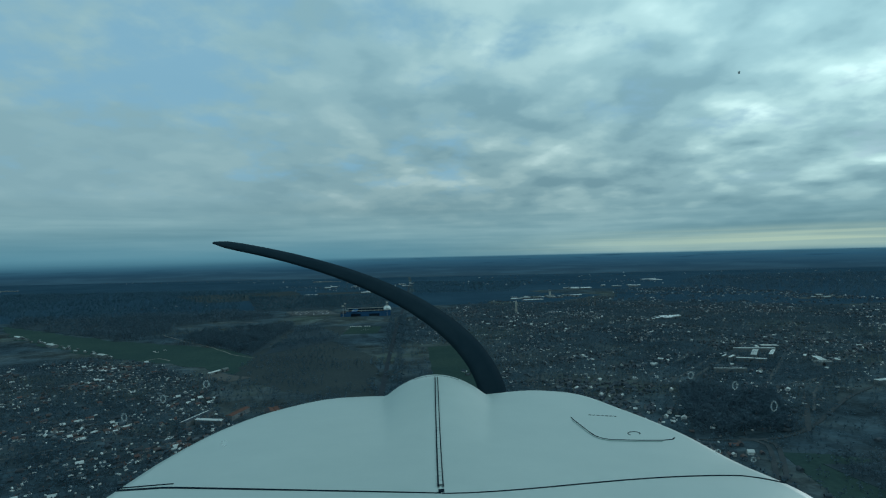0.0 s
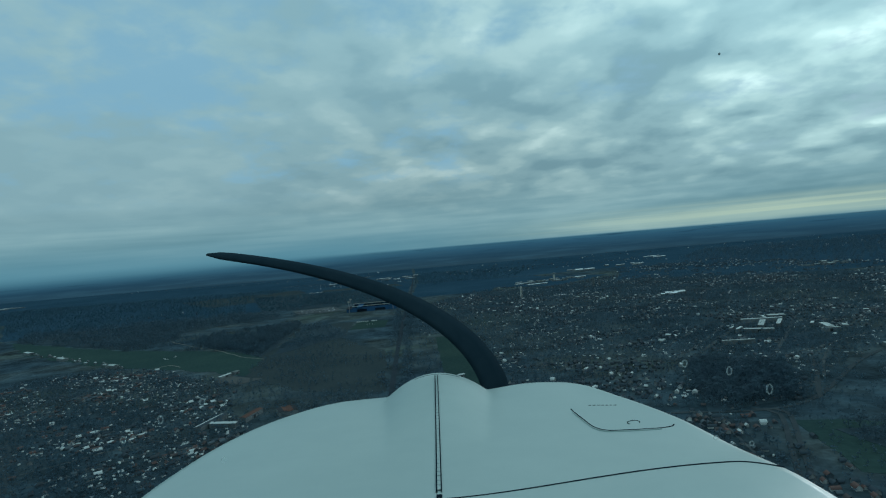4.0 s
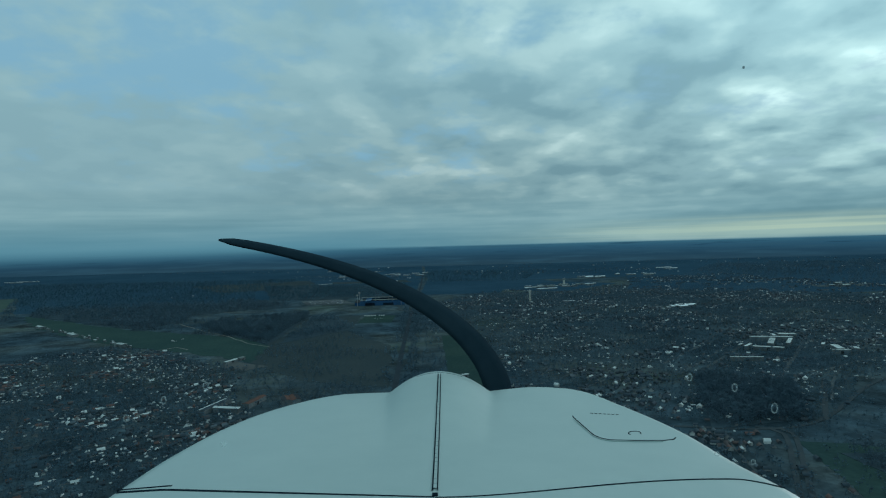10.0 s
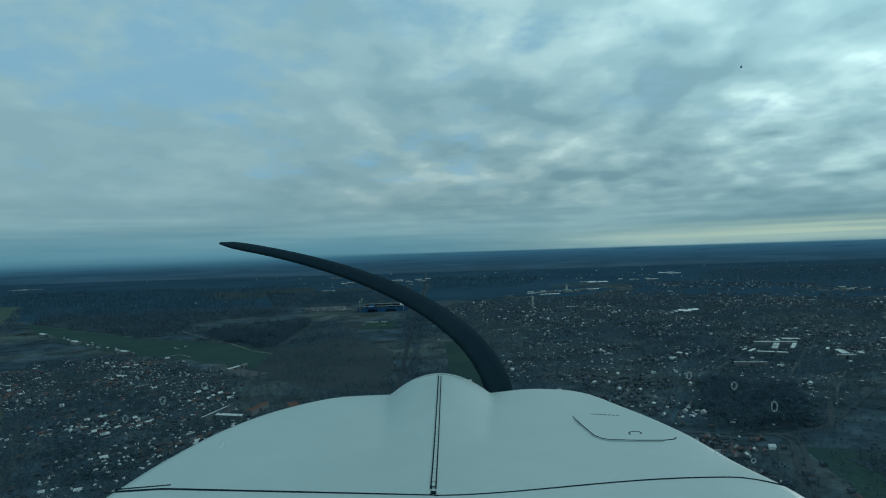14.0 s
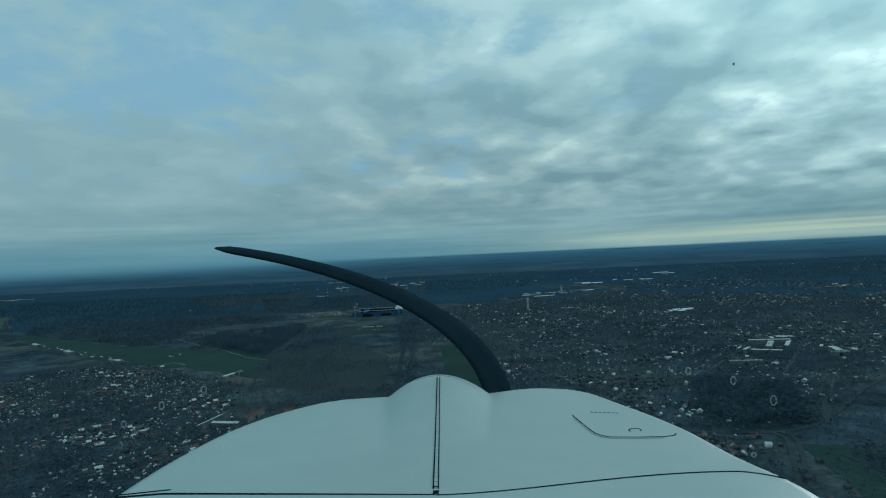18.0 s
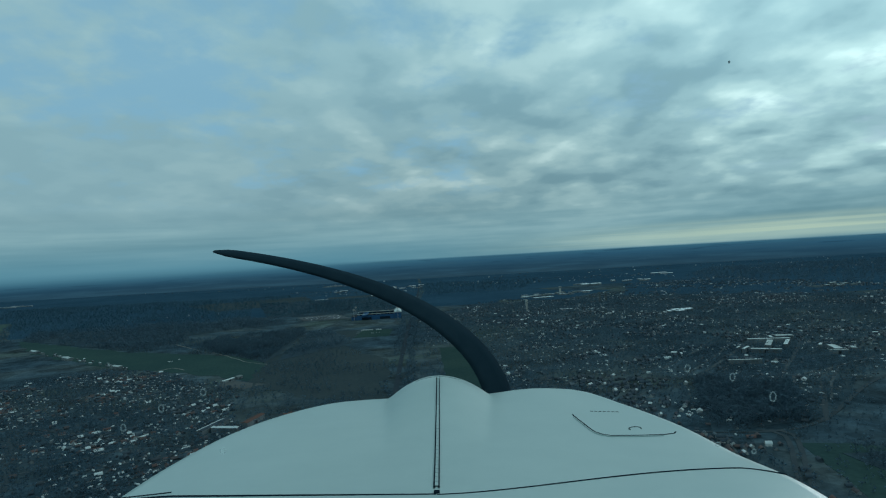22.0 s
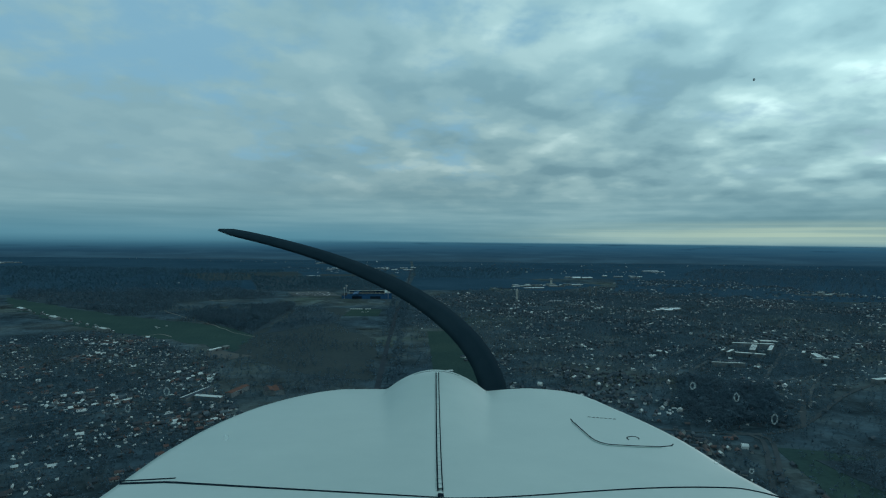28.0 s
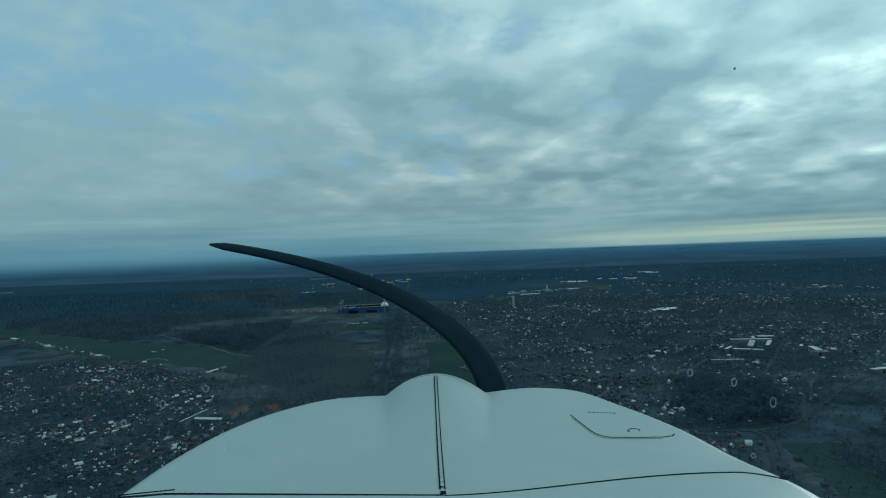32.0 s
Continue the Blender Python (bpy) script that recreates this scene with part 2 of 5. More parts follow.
def ground_material():
    """Winter land from above: leafless scrub, gardens, bare soil and pasture in patches."""
    m = bpy.data.materials.new("winter_land")
    m.use_nodes = True
    n = Nodes(m.node_tree)
    pos = n.add("ShaderNodeNewGeometry").outputs["Position"]
    big = n.noise(pos, 0.0042, 5.0, 0.6, 0.5)
    mid = n.noise(pos, 0.016, 3.0, 0.55)
    small = n.noise(pos, 0.22, 3.0, 0.6)
    # land colours in patches, with the blue of aerial haze mixed in
    col = n.ramp(big, [(0.32, (0.034, 0.053, 0.070)), (0.42, (0.042, 0.064, 0.081)), (0.50, (0.051, 0.072, 0.086)), (0.58, (0.064, 0.080, 0.084)), (0.68, (0.067, 0.090, 0.083))])
    v = n.math("ADD", n.math("MULTIPLY", mid, 2.3), n.math("ADD", n.math("MULTIPLY", small, 1.1), -0.68))
    # plots of gardens and paddocks, each a little lighter or darker
    flat = n.add("ShaderNodeVectorMath", {0: pos, 1: (1.0, 1.0, 0.0)}, operation="MULTIPLY").outputs[0]
    warp = n.add("ShaderNodeVectorMath", {0: n.noise(flat, 0.02, 2.0, 0.5, out="Color"), 1: (18.0, 18.0, 0.0), 2: flat}, operation="MULTIPLY_ADD").outputs[0]
    plots = []
    for scale in (0.085, 0.022):
        cell = n.add("ShaderNodeTexVoronoi", {"Vector": warp, "Scale": scale}).outputs["Color"]
        plots.append(n.add("ShaderNodeSeparateColor", {0: cell}).outputs[0])
    v = n.math("MULTIPLY", v, n.math("ADD", n.math("MULTIPLY", plots[0], 0.40), n.math("ADD", n.math("MULTIPLY", plots[1], 0.24), 0.68)))
    col = n.mix(1.0, col, n.add("ShaderNodeCombineColor", {0: v, 1: v, 2: v}).outputs[0], "MULTIPLY")
    bsdf = n.add("ShaderNodeBsdfPrincipled", {"Base Color": col, "Roughness": 0.95, "Specular IOR Level": 0.0})
    n.plug(bsdf.inputs["Normal"], n.add("ShaderNodeBump", {"Height": small, "Strength": 0.15, "Distance": 1.0}).outputs[0])
    n.add("ShaderNodeOutputMaterial", {0: bsdf.outputs[0]})
    return m


M = {
    "land": ground_material(),
    "grass": surface("airfield_grass", (0.034, 0.060, 0.060), (0.048, 0.078, 0.070), 0.012, large=0.003, grit=0.4),
    "pasture": surface("pale_pasture", (0.058, 0.088, 0.080), (0.078, 0.108, 0.092), 0.015, large=0.004, grit=0.4),
    "turf": surface("pitch_turf", (0.030, 0.053, 0.052), (0.042, 0.067, 0.060), 0.02, large=0.006, grit=0.4),
    "heath": surface("brown_heath", (0.037, 0.052, 0.060), (0.058, 0.071, 0.074), 0.012, large=0.004, grit=0.5),
    "soil": surface("bare_soil", (0.074, 0.081, 0.084), (0.105, 0.109, 0.109), 0.03),
    "yard": surface("paved_yard", (0.062, 0.074, 0.082), (0.125, 0.138, 0.142), 0.035, large=0.012, grit=0.5),
    "asphalt": surface("asphalt", (0.049, 0.061, 0.070), (0.068, 0.080, 0.088), 0.05),
    "track": surface("sandy_track", (0.150, 0.155, 0.145), (0.270, 0.262, 0.235), 0.05),
    "fallow": surface("olive_fallow_grass", (0.070, 0.086, 0.076), (0.102, 0.116, 0.094), 0.02, large=0.006, grit=0.5),
    "lane": surface("worn_grey_street", (0.072, 0.086, 0.095), (0.111, 0.125, 0.130), 0.06, grit=0.6),
    "rail_bed": surface("railway_ballast", (0.034, 0.046, 0.058), (0.048, 0.058, 0.070), 0.06),
    # woodland with aerial haze put into its bluer base colour
    "hazed_wood": surface("haze_tinted_wood", (0.025, 0.054, 0.085), (0.040, 0.077, 0.114), 0.006, large=0.0016, grit=0.6),
    "water": surface("canal_water", (0.026, 0.042, 0.053), (0.034, 0.050, 0.060), 0.02, rough=0.5, gloss=0.05),
    # crown colours of twigs and pines carry a painted blue haze tint
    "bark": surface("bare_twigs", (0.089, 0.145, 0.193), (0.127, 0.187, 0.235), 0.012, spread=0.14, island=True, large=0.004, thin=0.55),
    "conifer": surface("hazed_pine_needles", (0.072, 0.141, 0.193), (0.104, 0.179, 0.233), 0.008, spread=0.12, island=True, large=0.003, thin=0.5),
    "wood_floor": surface("leaf_litter", (0.038, 0.057, 0.075), (0.054, 0.075, 0.089), 0.02, large=0.005, grit=0.35),
    "wall_mix": tiles_by_piece("house_plaster", [(0.680, 0.700, 0.690), (0.068, 0.089, 0.107), (0.074, 0.095, 0.112), (0.260, 0.275, 0.280), (0.071, 0.092, 0.110), (0.065, 0.085, 0.103), (0.078, 0.098, 0.115), (0.420, 0.440, 0.435), (0.071, 0.092, 0.107), (0.101, 0.118, 0.124)]),
    # the palest entry in each house roof palette stands in for sky sheen
    "roof_mix": tiles_by_piece("roof_tiles", [(0.045, 0.063, 0.080), (0.095, 0.118, 0.136), (0.047, 0.064, 0.081), (0.043, 0.060, 0.078), (0.048, 0.065, 0.082), (0.049, 0.067, 0.084), (0.054, 0.065, 0.076), (0.052, 0.069, 0.086), (0.040, 0.057, 0.074), (0.52, 0.55, 0.55), (0.052, 0.069, 0.087), (0.045, 0.063, 0.081)]),
    "roof_red": tiles_by_piece("red_roof_tiles", [(0.049, 0.065, 0.081), (0.095, 0.118, 0.136), (0.098, 0.076, 0.074), (0.047, 0.064, 0.080), (0.052, 0.067, 0.083), (0.085, 0.074, 0.076), (0.049, 0.067, 0.084), (0.125, 0.082, 0.076), (0.52, 0.55, 0.55), (0.056, 0.065, 0.076)]),
    "wall_one": tiles_by_piece("painted_plaster", [(0.680, 0.700, 0.690), (0.071, 0.092, 0.110), (0.084, 0.095, 0.103), (0.280, 0.295, 0.300), (0.074, 0.095, 0.111), (0.109, 0.124, 0.127), (0.420, 0.440, 0.435), (0.071, 0.092, 0.108)], island=False),
    "roof_one": tiles_by_piece("clay_tiles", [(0.045, 0.063, 0.080), (0.095, 0.118, 0.136), (0.049, 0.065, 0.081), (0.047, 0.065, 0.082), (0.043, 0.060, 0.077), (0.52, 0.55, 0.55), (0.052, 0.067, 0.083), (0.044, 0.060, 0.077)], island=False),
    "roof_red_one": tiles_by_piece("red_clay_tiles", [(0.049, 0.065, 0.081), (0.095, 0.118, 0.136), (0.098, 0.076, 0.074), (0.047, 0.063, 0.078), (0.52, 0.55, 0.55), (0.064, 0.067, 0.076), (0.052, 0.067, 0.083), (0.125, 0.082, 0.076)], island=False),
    "brick": surface("brick_chimney", (0.16, 0.09, 0.07), (0.22, 0.12, 0.09), 0.8),
    "cladding": surface("white_cladding", (0.10, 0.12, 0.13), (0.22, 0.24, 0.245), 0.10, rough=0.6, spread=0.2, grit=0.3),
    "hall_roof": surface("grey_hall_roof", (0.11, 0.135, 0.135), (0.21, 0.235, 0.23), 0.08, rough=0.7, spread=0.35, grit=0.25),
    "dark_roof": surface("dark_bitumen_roof", (0.040, 0.045, 0.052), (0.065, 0.07, 0.078), 0.05, spread=0.25),
    "blue_roof": surface("blue_sheet_roof", (0.030, 0.055, 0.095), (0.042, 0.072, 0.12), 0.05, rough=0.5, spread=0.2),
    "white_roof": surface("white_roof_sheet", (0.38, 0.42, 0.42), (0.60, 0.63, 0.62), 0.09, rough=0.6, spread=0.2, grit=0.25),
    "skylight": surface("skylight_panels", (0.70, 0.74, 0.76), (0.84, 0.86, 0.86), 0.3, rough=0.3),
    "stadium_blue": surface("stadium_blue_panels", (0.034, 0.084, 0.172), (0.050, 0.112, 0.220), 0.05, rough=0.5),
    "seat_dark": surface("dark_grandstand_interior", (0.012, 0.020, 0.032), (0.022, 0.034, 0.050), 0.2),
    "steel": surface("galvanised_steel", (0.34, 0.36, 0.37), (0.46, 0.47, 0.47), 0.4, rough=0.45, metal=0.6, gloss=0.5),
    "concrete": surface("pale_concrete", (0.40, 0.39, 0.36), (0.54, 0.53, 0.49), 0.12, spread=0.1),
    "glass": surface("window_glass", (0.03, 0.04, 0.05), (0.05, 0.06, 0.07), 0.3, rough=0.15, gloss=0.5),
    "orange": surface("orange_clay_roof", (0.105, 0.066, 0.058), (0.140, 0.082, 0.068), 0.2),
    "car_paint": tiles_by_piece("car_paint", [(0.15, 0.16, 0.17), (0.05, 0.05, 0.06), (0.42, 0.43, 0.43), (0.04, 0.045, 0.055), (0.06, 0.065, 0.075), (0.16, 0.17, 0.19), (0.08, 0.11, 0.18), (0.04, 0.045, 0.05)], rough=0.35),
    "shed_mix": tiles_by_piece("shed_paint", [(0.70, 0.73, 0.72), (0.10, 0.115, 0.125), (0.50, 0.53, 0.53), (0.055, 0.068, 0.08), (0.60, 0.62, 0.62), (0.05, 0.062, 0.075), (0.16, 0.175, 0.185), (0.05, 0.064, 0.078)]),
    "line": surface("white_marking", (0.6, 0.6, 0.58), (0.72, 0.72, 0.7), 0.2),
}


# ---- mesh helpers ----
def link_mesh(name, verts, faces, material, parent=None, label="", at=None):
    me = bpy.data.meshes.new(name)
    me.from_pydata(verts, [], faces)
    me.materials.append(material)
    me.update()
    ob = new(name, me)
    if at is not None:
        ob.matrix_world = at
    if parent is not None:
        ob.parent = parent
    if label:
        tagged(ob, label)
    return ob


def link_arrays(name, verts, tris, material, parent=None, label=""):
    """One mesh from large arrays of points and triangles."""
    me = bpy.data.meshes.new(name)
    me.vertices.add(len(verts))
    me.vertices.foreach_set("co", np.asarray(verts, np.float32).ravel())
    me.loops.add(3 * len(tris))
    me.loops.foreach_set("vertex_index", np.asarray(tris, np.int32).ravel())
    me.polygons.add(len(tris))
    me.polygons.foreach_set("loop_start", np.arange(0, 3 * len(tris), 3, dtype=np.int32))
    me.materials.append(material)
    me.update(calc_edges=True)
    me.validate()
    ob = new(name, me)
    if parent is not None:
        ob.parent = parent
    if label:
        tagged(ob, label)
    return ob


def part(name, bm, material, parent, label=""):
    me = bpy.data.meshes.new(name)
    bm.normal_update()
    bm.to_mesh(me)
    bm.free()
    me.materials.append(material)
    ob = new(name, me)
    ob.parent = parent
    if label:
        tagged(ob, label)
    return ob


def thing(name, x, y, rot, label, category, group="", z=0.0):
    e = new(name)
    e.empty_display_size = 2
    e.matrix_world = pose(x, y, z, 0, 0, rot)
    return tagged(e, label, category, group)


def box_into(bm, x0, x1, y0, y1, z0, z1):
    v = [bm.verts.new((x, y, z)) for z in (z0, z1) for y in (y0, y1) for x in (x0, x1)]
    for f in ((0, 2, 3, 1), (4, 5, 7, 6), (0, 1, 5, 4), (2, 6, 7, 3), (0, 4, 6, 2), (1, 3, 7, 5)):
        bm.faces.new([v[i] for i in f])


def boxes(*rows):
    bm = bmesh.new()
    for r in rows:
        box_into(bm, *r)
    return bm


def prism_into(bm, outline, y0, y1):
    """An outline in x and z, drawn out from y0 to y1."""
    a = [bm.verts.new((x, y0, z)) for x, z in outline]
    b = [bm.verts.new((x, y1, z)) for x, z in outline]
    bm.faces.new(a)
    bm.faces.new(b[::-1])
    for i in range(len(a)):
        j = (i + 1) % len(a)
        bm.faces.new((a[j], a[i], b[i], b[j]))


def prism(outline, y0, y1):
    bm = bmesh.new()
    prism_into(bm, outline, y0, y1)
    return bm


def inside(pts, poly):
    x, y = pts[:, 0], pts[:, 1]
    hit = np.zeros(len(pts), bool)
    for (x0, y0), (x1, y1) in zip(poly, poly[1:] + poly[:1]):
        cross = (y0 > y) != (y1 > y)
        hit ^= cross & (x < (x1 - x0) * (y - y0) / ((y1 - y0) or 1e-9) + x0)
    return hit


def sheet(name, poly, material, z, label, ragged=0.0):
    """A flat patch of land with a slightly uneven edge, as a thin slab."""
    pts = []
    for (x0, y0), (x1, y1) in zip(poly, poly[1:] + poly[:1]):
        n = max(1, int(math.hypot(x1 - x0, y1 - y0) / 25)) if ragged else 1
        for k in range(n):
            t = k / n
            w = ragged * noise.noise((x0 + (x1 - x0) * t, y0 + (y1 - y0) * t, 3.1)) if 0 < k else 0
            pts.append((x0 + (x1 - x0) * t + w, y0 + (y1 - y0) * t + w))
    top = [(x, y, z) for x, y in pts]
    low = [(x, y, -0.5) for x, y in pts]
    n = len(pts)
    ob = link_mesh(name, top + low, [list(range(n))] + [(i, i + n, (i + 1) % n + n, (i + 1) % n) for i in range(n)], material)
    return tagged(ob, label, "land", kind="structure")


def smooth_line(pts, step=12.0):
    """A rounded way through the given points."""
    out = []
    p = [Vector((*q, 0)) for q in pts]
    p = [2 * p[0] - p[1]] + p + [2 * p[-1] - p[-2]]
    for i in range(1, len(p) - 2):
        n = max(2, int((p[i + 1] - p[i]).length / step))
        for k in range(n):
            t = k / n
            out.append(0.5 * (2 * p[i] + (p[i + 1] - p[i - 1]) * t + (2 * p[i - 1] - 5 * p[i] + 4 * p[i + 1] - p[i + 2]) * t * t
                              + (3 * p[i] - p[i - 1] - 3 * p[i + 1] + p[i + 2]) * t ** 3))
    out.append(p[-2])
    return out


def ribbon(name, pts, width, material, z, label, category="road", kind="structure"):
    line = smooth_line(pts)
    v, f = [], []
    for i, q in enumerate(line):
        d = (line[min(i + 1, len(line) - 1)] - line[max(i - 1, 0)]).normalized()
        s = Vector((-d.y, d.x, 0)) * width / 2
        v += [(*(q + s).xy, z), (*(q - s).xy, z), (*(q + s).xy, -0.4), (*(q - s).xy, -0.4)]
    for i in range(len(line) - 1):
        a = 4 * i
        f += [(a, a + 1, a + 5, a + 4), (a, a + 4, a + 6, a + 2), (a + 1, a + 3, a + 7, a + 5)]
    return tagged(link_mesh(name, v, f, material), label, category, kind=kind)


# ---- the land ----
def build_ground():
    n, half = 60, 9000
    v = [(-half + 2 * half * i / n, 2500 - half + 2 * half * j / n, 0.0) for j in range(n + 1) for i in range(n + 1)]
    f = [(j * (n + 1) + i, j * (n + 1) + i + 1, (j + 1) * (n + 1) + i + 1, (j + 1) * (n + 1) + i) for j in range(n) for i in range(n)]
    tagged(link_mesh("ground", v, f, M["land"]), "dark winter land of scrub, gardens and bare soil", "ground", kind="structure")


build_ground()
AIRFIELD = [(-1180, 2330), (-720, 1960), (-440, 1800), (-350, 1690), (-335, 1530), (-385, 1570), (-470, 1645), (-540, 1672), (-640, 1742), (-810, 1895), (-965, 2040), (-1090, 2190)]
sheet("airfield_meadow", AIRFIELD, M["grass"], 0.25, "long green grass airfield in front of dark woods", 14)
sheet("far_meadow", [(-1830, 2788), (-1696, 3059), (-1270, 2331), (-1355, 2203)], M["pasture"], 0.25, "pale green meadow cut into dark forest", 16)
sheet("long_field", [(-42, 1735), (20, 1745), (24, 1215), (-46, 1240)], M["turf"], 0.25, "long narrow green field beside a suburb", 5)
sheet("practice_pitch", [(-222, 1960), (-145, 1955), (-140, 2090), (-214, 2098)], M["turf"], 0.30, "green practice pitch in front of a stadium", 0)
sheet("heath", [(-335, 1530), (-350, 1690), (-345, 1860), (-335, 2110), (-222, 2110), (-226, 1960), (-225, 1830), (-130, 1640), (-120, 1345), (-245, 1409), (-300, 1480)], M["heath"], 0.15, "brown open heath with thin grass", 15)
sheet("inner_field", [(-850, 1420), (-655, 1375), (-520, 1090), (-470, 959), (-537, 862), (-600, 1000)], M["fallow"], 0.15, "brown-green fallow field inside a loop of workshops", 10)
sheet("green_corner", [(-345, 530), (-250, 500), (-210, 440), (-200, 380), (-330, 380)], M["grass"], 0.2, "dark green field beside the works", 8)
sheet("soil_lot", [(-379, 962), (-311, 957), (-285, 880), (-362, 890)], M["yard"], 0.2, "bare brown building lot", 5)
sheet("works_yard", [(-359, 570), (-399, 797), (-370, 900), (-173, 915), (-125, 700), (-172, 465), (-240, 465)], M["yard"], 0.12, "paved grey yards of an industrial estate", 8)
sheet("workshop_yard", [(-940, 1640), (-800, 1540), (-560, 1330), (-425, 1050), (-400, 900), (-455, 905), (-540, 1120), (-680, 1330), (-900, 1440)], M["yard"], 0.12, "paved grey yards between workshops", 8)
sheet("park_field", [(226, 1110), (262, 1100), (312, 1070), (300, 1010), (252, 974), (200, 1004)], M["grass"], 0.2, "dark green park meadow between houses", 6)
sheet("car_park", [(-466, 2565), (-346, 2605), (-275, 2420), (-419, 2425)], M["yard"], 0.2, "stadium car park with pale rows", 3)
sheet("allotment", [(-373, 1560), (-340, 1526), (-300, 1500), (-325, 1475), (-370, 1500)], M["soil"], 0.3, "bare brown allotment beside a long shed", 4)
sheet("far_clearing", [(-500, 3420), (-120, 3440), (-150, 3640), (-520, 3600)], M["heath"], 0.2, "pale open heath beyond the stadium woods", 20)
sheet("wood_clearing", [(-1200, 3583), (-672, 3820), (-520, 3260), (-886, 3056)], M["heath"], 0.3, "pale olive clearing in dark woods", 25)
sheet("stadium_meadow", [(-560, 2760), (-160, 2800), (-150, 3050), (-480, 3080)], M["heath"], 0.3, "pale olive meadow behind a stadium", 25)
# the factory ground takes the same haze-tinted colour as the far woods
sheet("plant_ground", [(230, 2800), (420, 2660), (720, 2980), (520, 3180)], M["hazed_wood"], 0.2, "paved ground of a factory", 10)

ribbon("sand_track", [(-680, 2125), (-664, 2080), (-628, 2020), (-600, 1985), (-566, 1941), (-540, 1905), (-522, 1881), (-498, 1862), (-473, 1831), (-452, 1806), (-434, 1776), (-414, 1752), (-394, 1720), (-372, 1698), (-341, 1671)], 1.8, M["track"], 0.35, "pale winding sandy track across dark heath")
ribbon("sand_spur", [(-690, 2190), (-672, 2125)], 2.6, M["track"], 0.35, "pale sandy track end at a wood")
ribbon("dyke_bank", [(-366, 900), (-383, 968), (-416, 1062), (-489, 1204), (-552, 1305), (-634, 1415), (-768, 1562)], 17, M["fallow"], 0.3, "olive grass bank of a canal dyke", "bank")
ribbon("airfield_track", [(-545, 1662), (-525, 1679), (-512, 1697), (-495, 1684), (-480, 1668)], 2.5, M["track"], 0.35, "pale curved track at the airfield's end")
ribbon("forest_track", [(-722, 2310), (-660, 2290), (-596, 2276), (-480, 2262)], 2.0, M["track"], 0.3, "thin pale track in the forest")
for a, b, wide in (((237, 1413), (436, 1648), 3), ((241, 1360), (440, 1596), 2.5), ((275, 1375), (520, 1659), 5), ((364, 1348), (590, 1637), 5), ((390, 1345), (480, 1388), 4), ((590, 1637), (800, 1900), 4), ((480, 1388), (760, 1530), 4)):
    ribbon("street", [a, ((a[0] + b[0]) / 2 + 2, (a[1] + b[1]) / 2 - 2), b], wide, M["lane"], 0.36, "grey residential street between gardens")
ribbon("avenue", [(-300, 1420), (-326, 1543), (-342, 1670), (-356, 1855), (-336, 2110), (-300, 2330)], 4, M["heath"], 0.32, "straight brown forest ride")
ribbon("dyke_road", [(-432, 906), (-415, 901), (-403, 915), (-408, 958), (-434, 1045), (-484, 1160), (-552, 1280), (-640, 1410), (-790, 1560), (-1042, 1804)], 1.6, M["track"], 0.4, "pale service road along a canal bank")
ribbon("canal", [(-304, 860), (-339, 960), (-386, 1065), (-461, 1204), (-526, 1310), (-614, 1425), (-749, 1575), (-989, 1840)], 12, M["water"], 0.22, "narrow dark canal beside a dyke", "canal")
ribbon("railway", [(-112, 1000), (-112, 1304), (-110, 1621), (-104, 2015), (-96, 2335), (-75, 3218), (-60, 4400)], 7, M["rail_bed"], 0.4, "straight railway bed with brown ballast", "railway")
ribbon("main_road", [(-520, 1330), (-313, 1222), (-98, 1157), (-7, 1162), (130, 1162), (260, 1150), (437, 1290), (640, 1400), (1100, 1620)], 4.5, M["asphalt"], 0.45, "grey main road through the suburb")
ribbon("park_road", [(214, 1150), (226, 1128), (182, 1046), (150, 985), (120, 900), (90, 760)], 4, M["asphalt"], 0.42, "grey curved carriageway beside a park")
ribbon("park_road", [(223, 1146), (234, 1128), (190, 1046), (158, 985), (128, 900), (98, 760)], 4, M["asphalt"], 0.42, "grey curved carriageway beside a park")
ribbon("east_road", [(391, 1312), (284, 1158)], 5, M["asphalt"], 0.42, "grey suburban road")
ribbon("stadium_road", [(-112, 2160), (-140, 2220), (-150, 2330), (-285, 2420), (-420, 2425)], 6, M["asphalt"], 0.42, "grey access road to the stadium")
ribbon("works_road", [(-150, 640), (-200, 760), (-280, 900), (-330, 1000)], 3, M["asphalt"], 0.42, "grey road through the industrial estate")
ribbon("works_cross_road", [(-400, 640), (-290, 610), (-180, 560)], 5, M["asphalt"], 0.44, "grey cross road in the industrial estate")


# far woodland sheets, their blue colour imitating haze over distance
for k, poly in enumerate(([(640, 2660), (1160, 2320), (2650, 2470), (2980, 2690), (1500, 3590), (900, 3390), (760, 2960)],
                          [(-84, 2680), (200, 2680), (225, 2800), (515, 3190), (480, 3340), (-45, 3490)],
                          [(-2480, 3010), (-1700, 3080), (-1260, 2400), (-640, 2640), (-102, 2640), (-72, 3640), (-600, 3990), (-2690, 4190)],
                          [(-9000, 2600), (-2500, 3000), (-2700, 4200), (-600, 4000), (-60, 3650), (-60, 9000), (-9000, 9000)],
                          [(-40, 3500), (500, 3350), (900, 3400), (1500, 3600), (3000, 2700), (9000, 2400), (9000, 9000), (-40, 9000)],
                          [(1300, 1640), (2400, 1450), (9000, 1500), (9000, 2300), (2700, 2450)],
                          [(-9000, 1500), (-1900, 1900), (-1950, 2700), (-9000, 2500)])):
    sheet("far_woodland", poly, M["hazed_wood"], 0.08 + 0.012 * k, "wide dark woodland reaching the horizon, tinted with blue haze", 10)


# ---- woods and trees: leafless crowns of many small twig clumps ----
rng = np.random.default_rng(7)


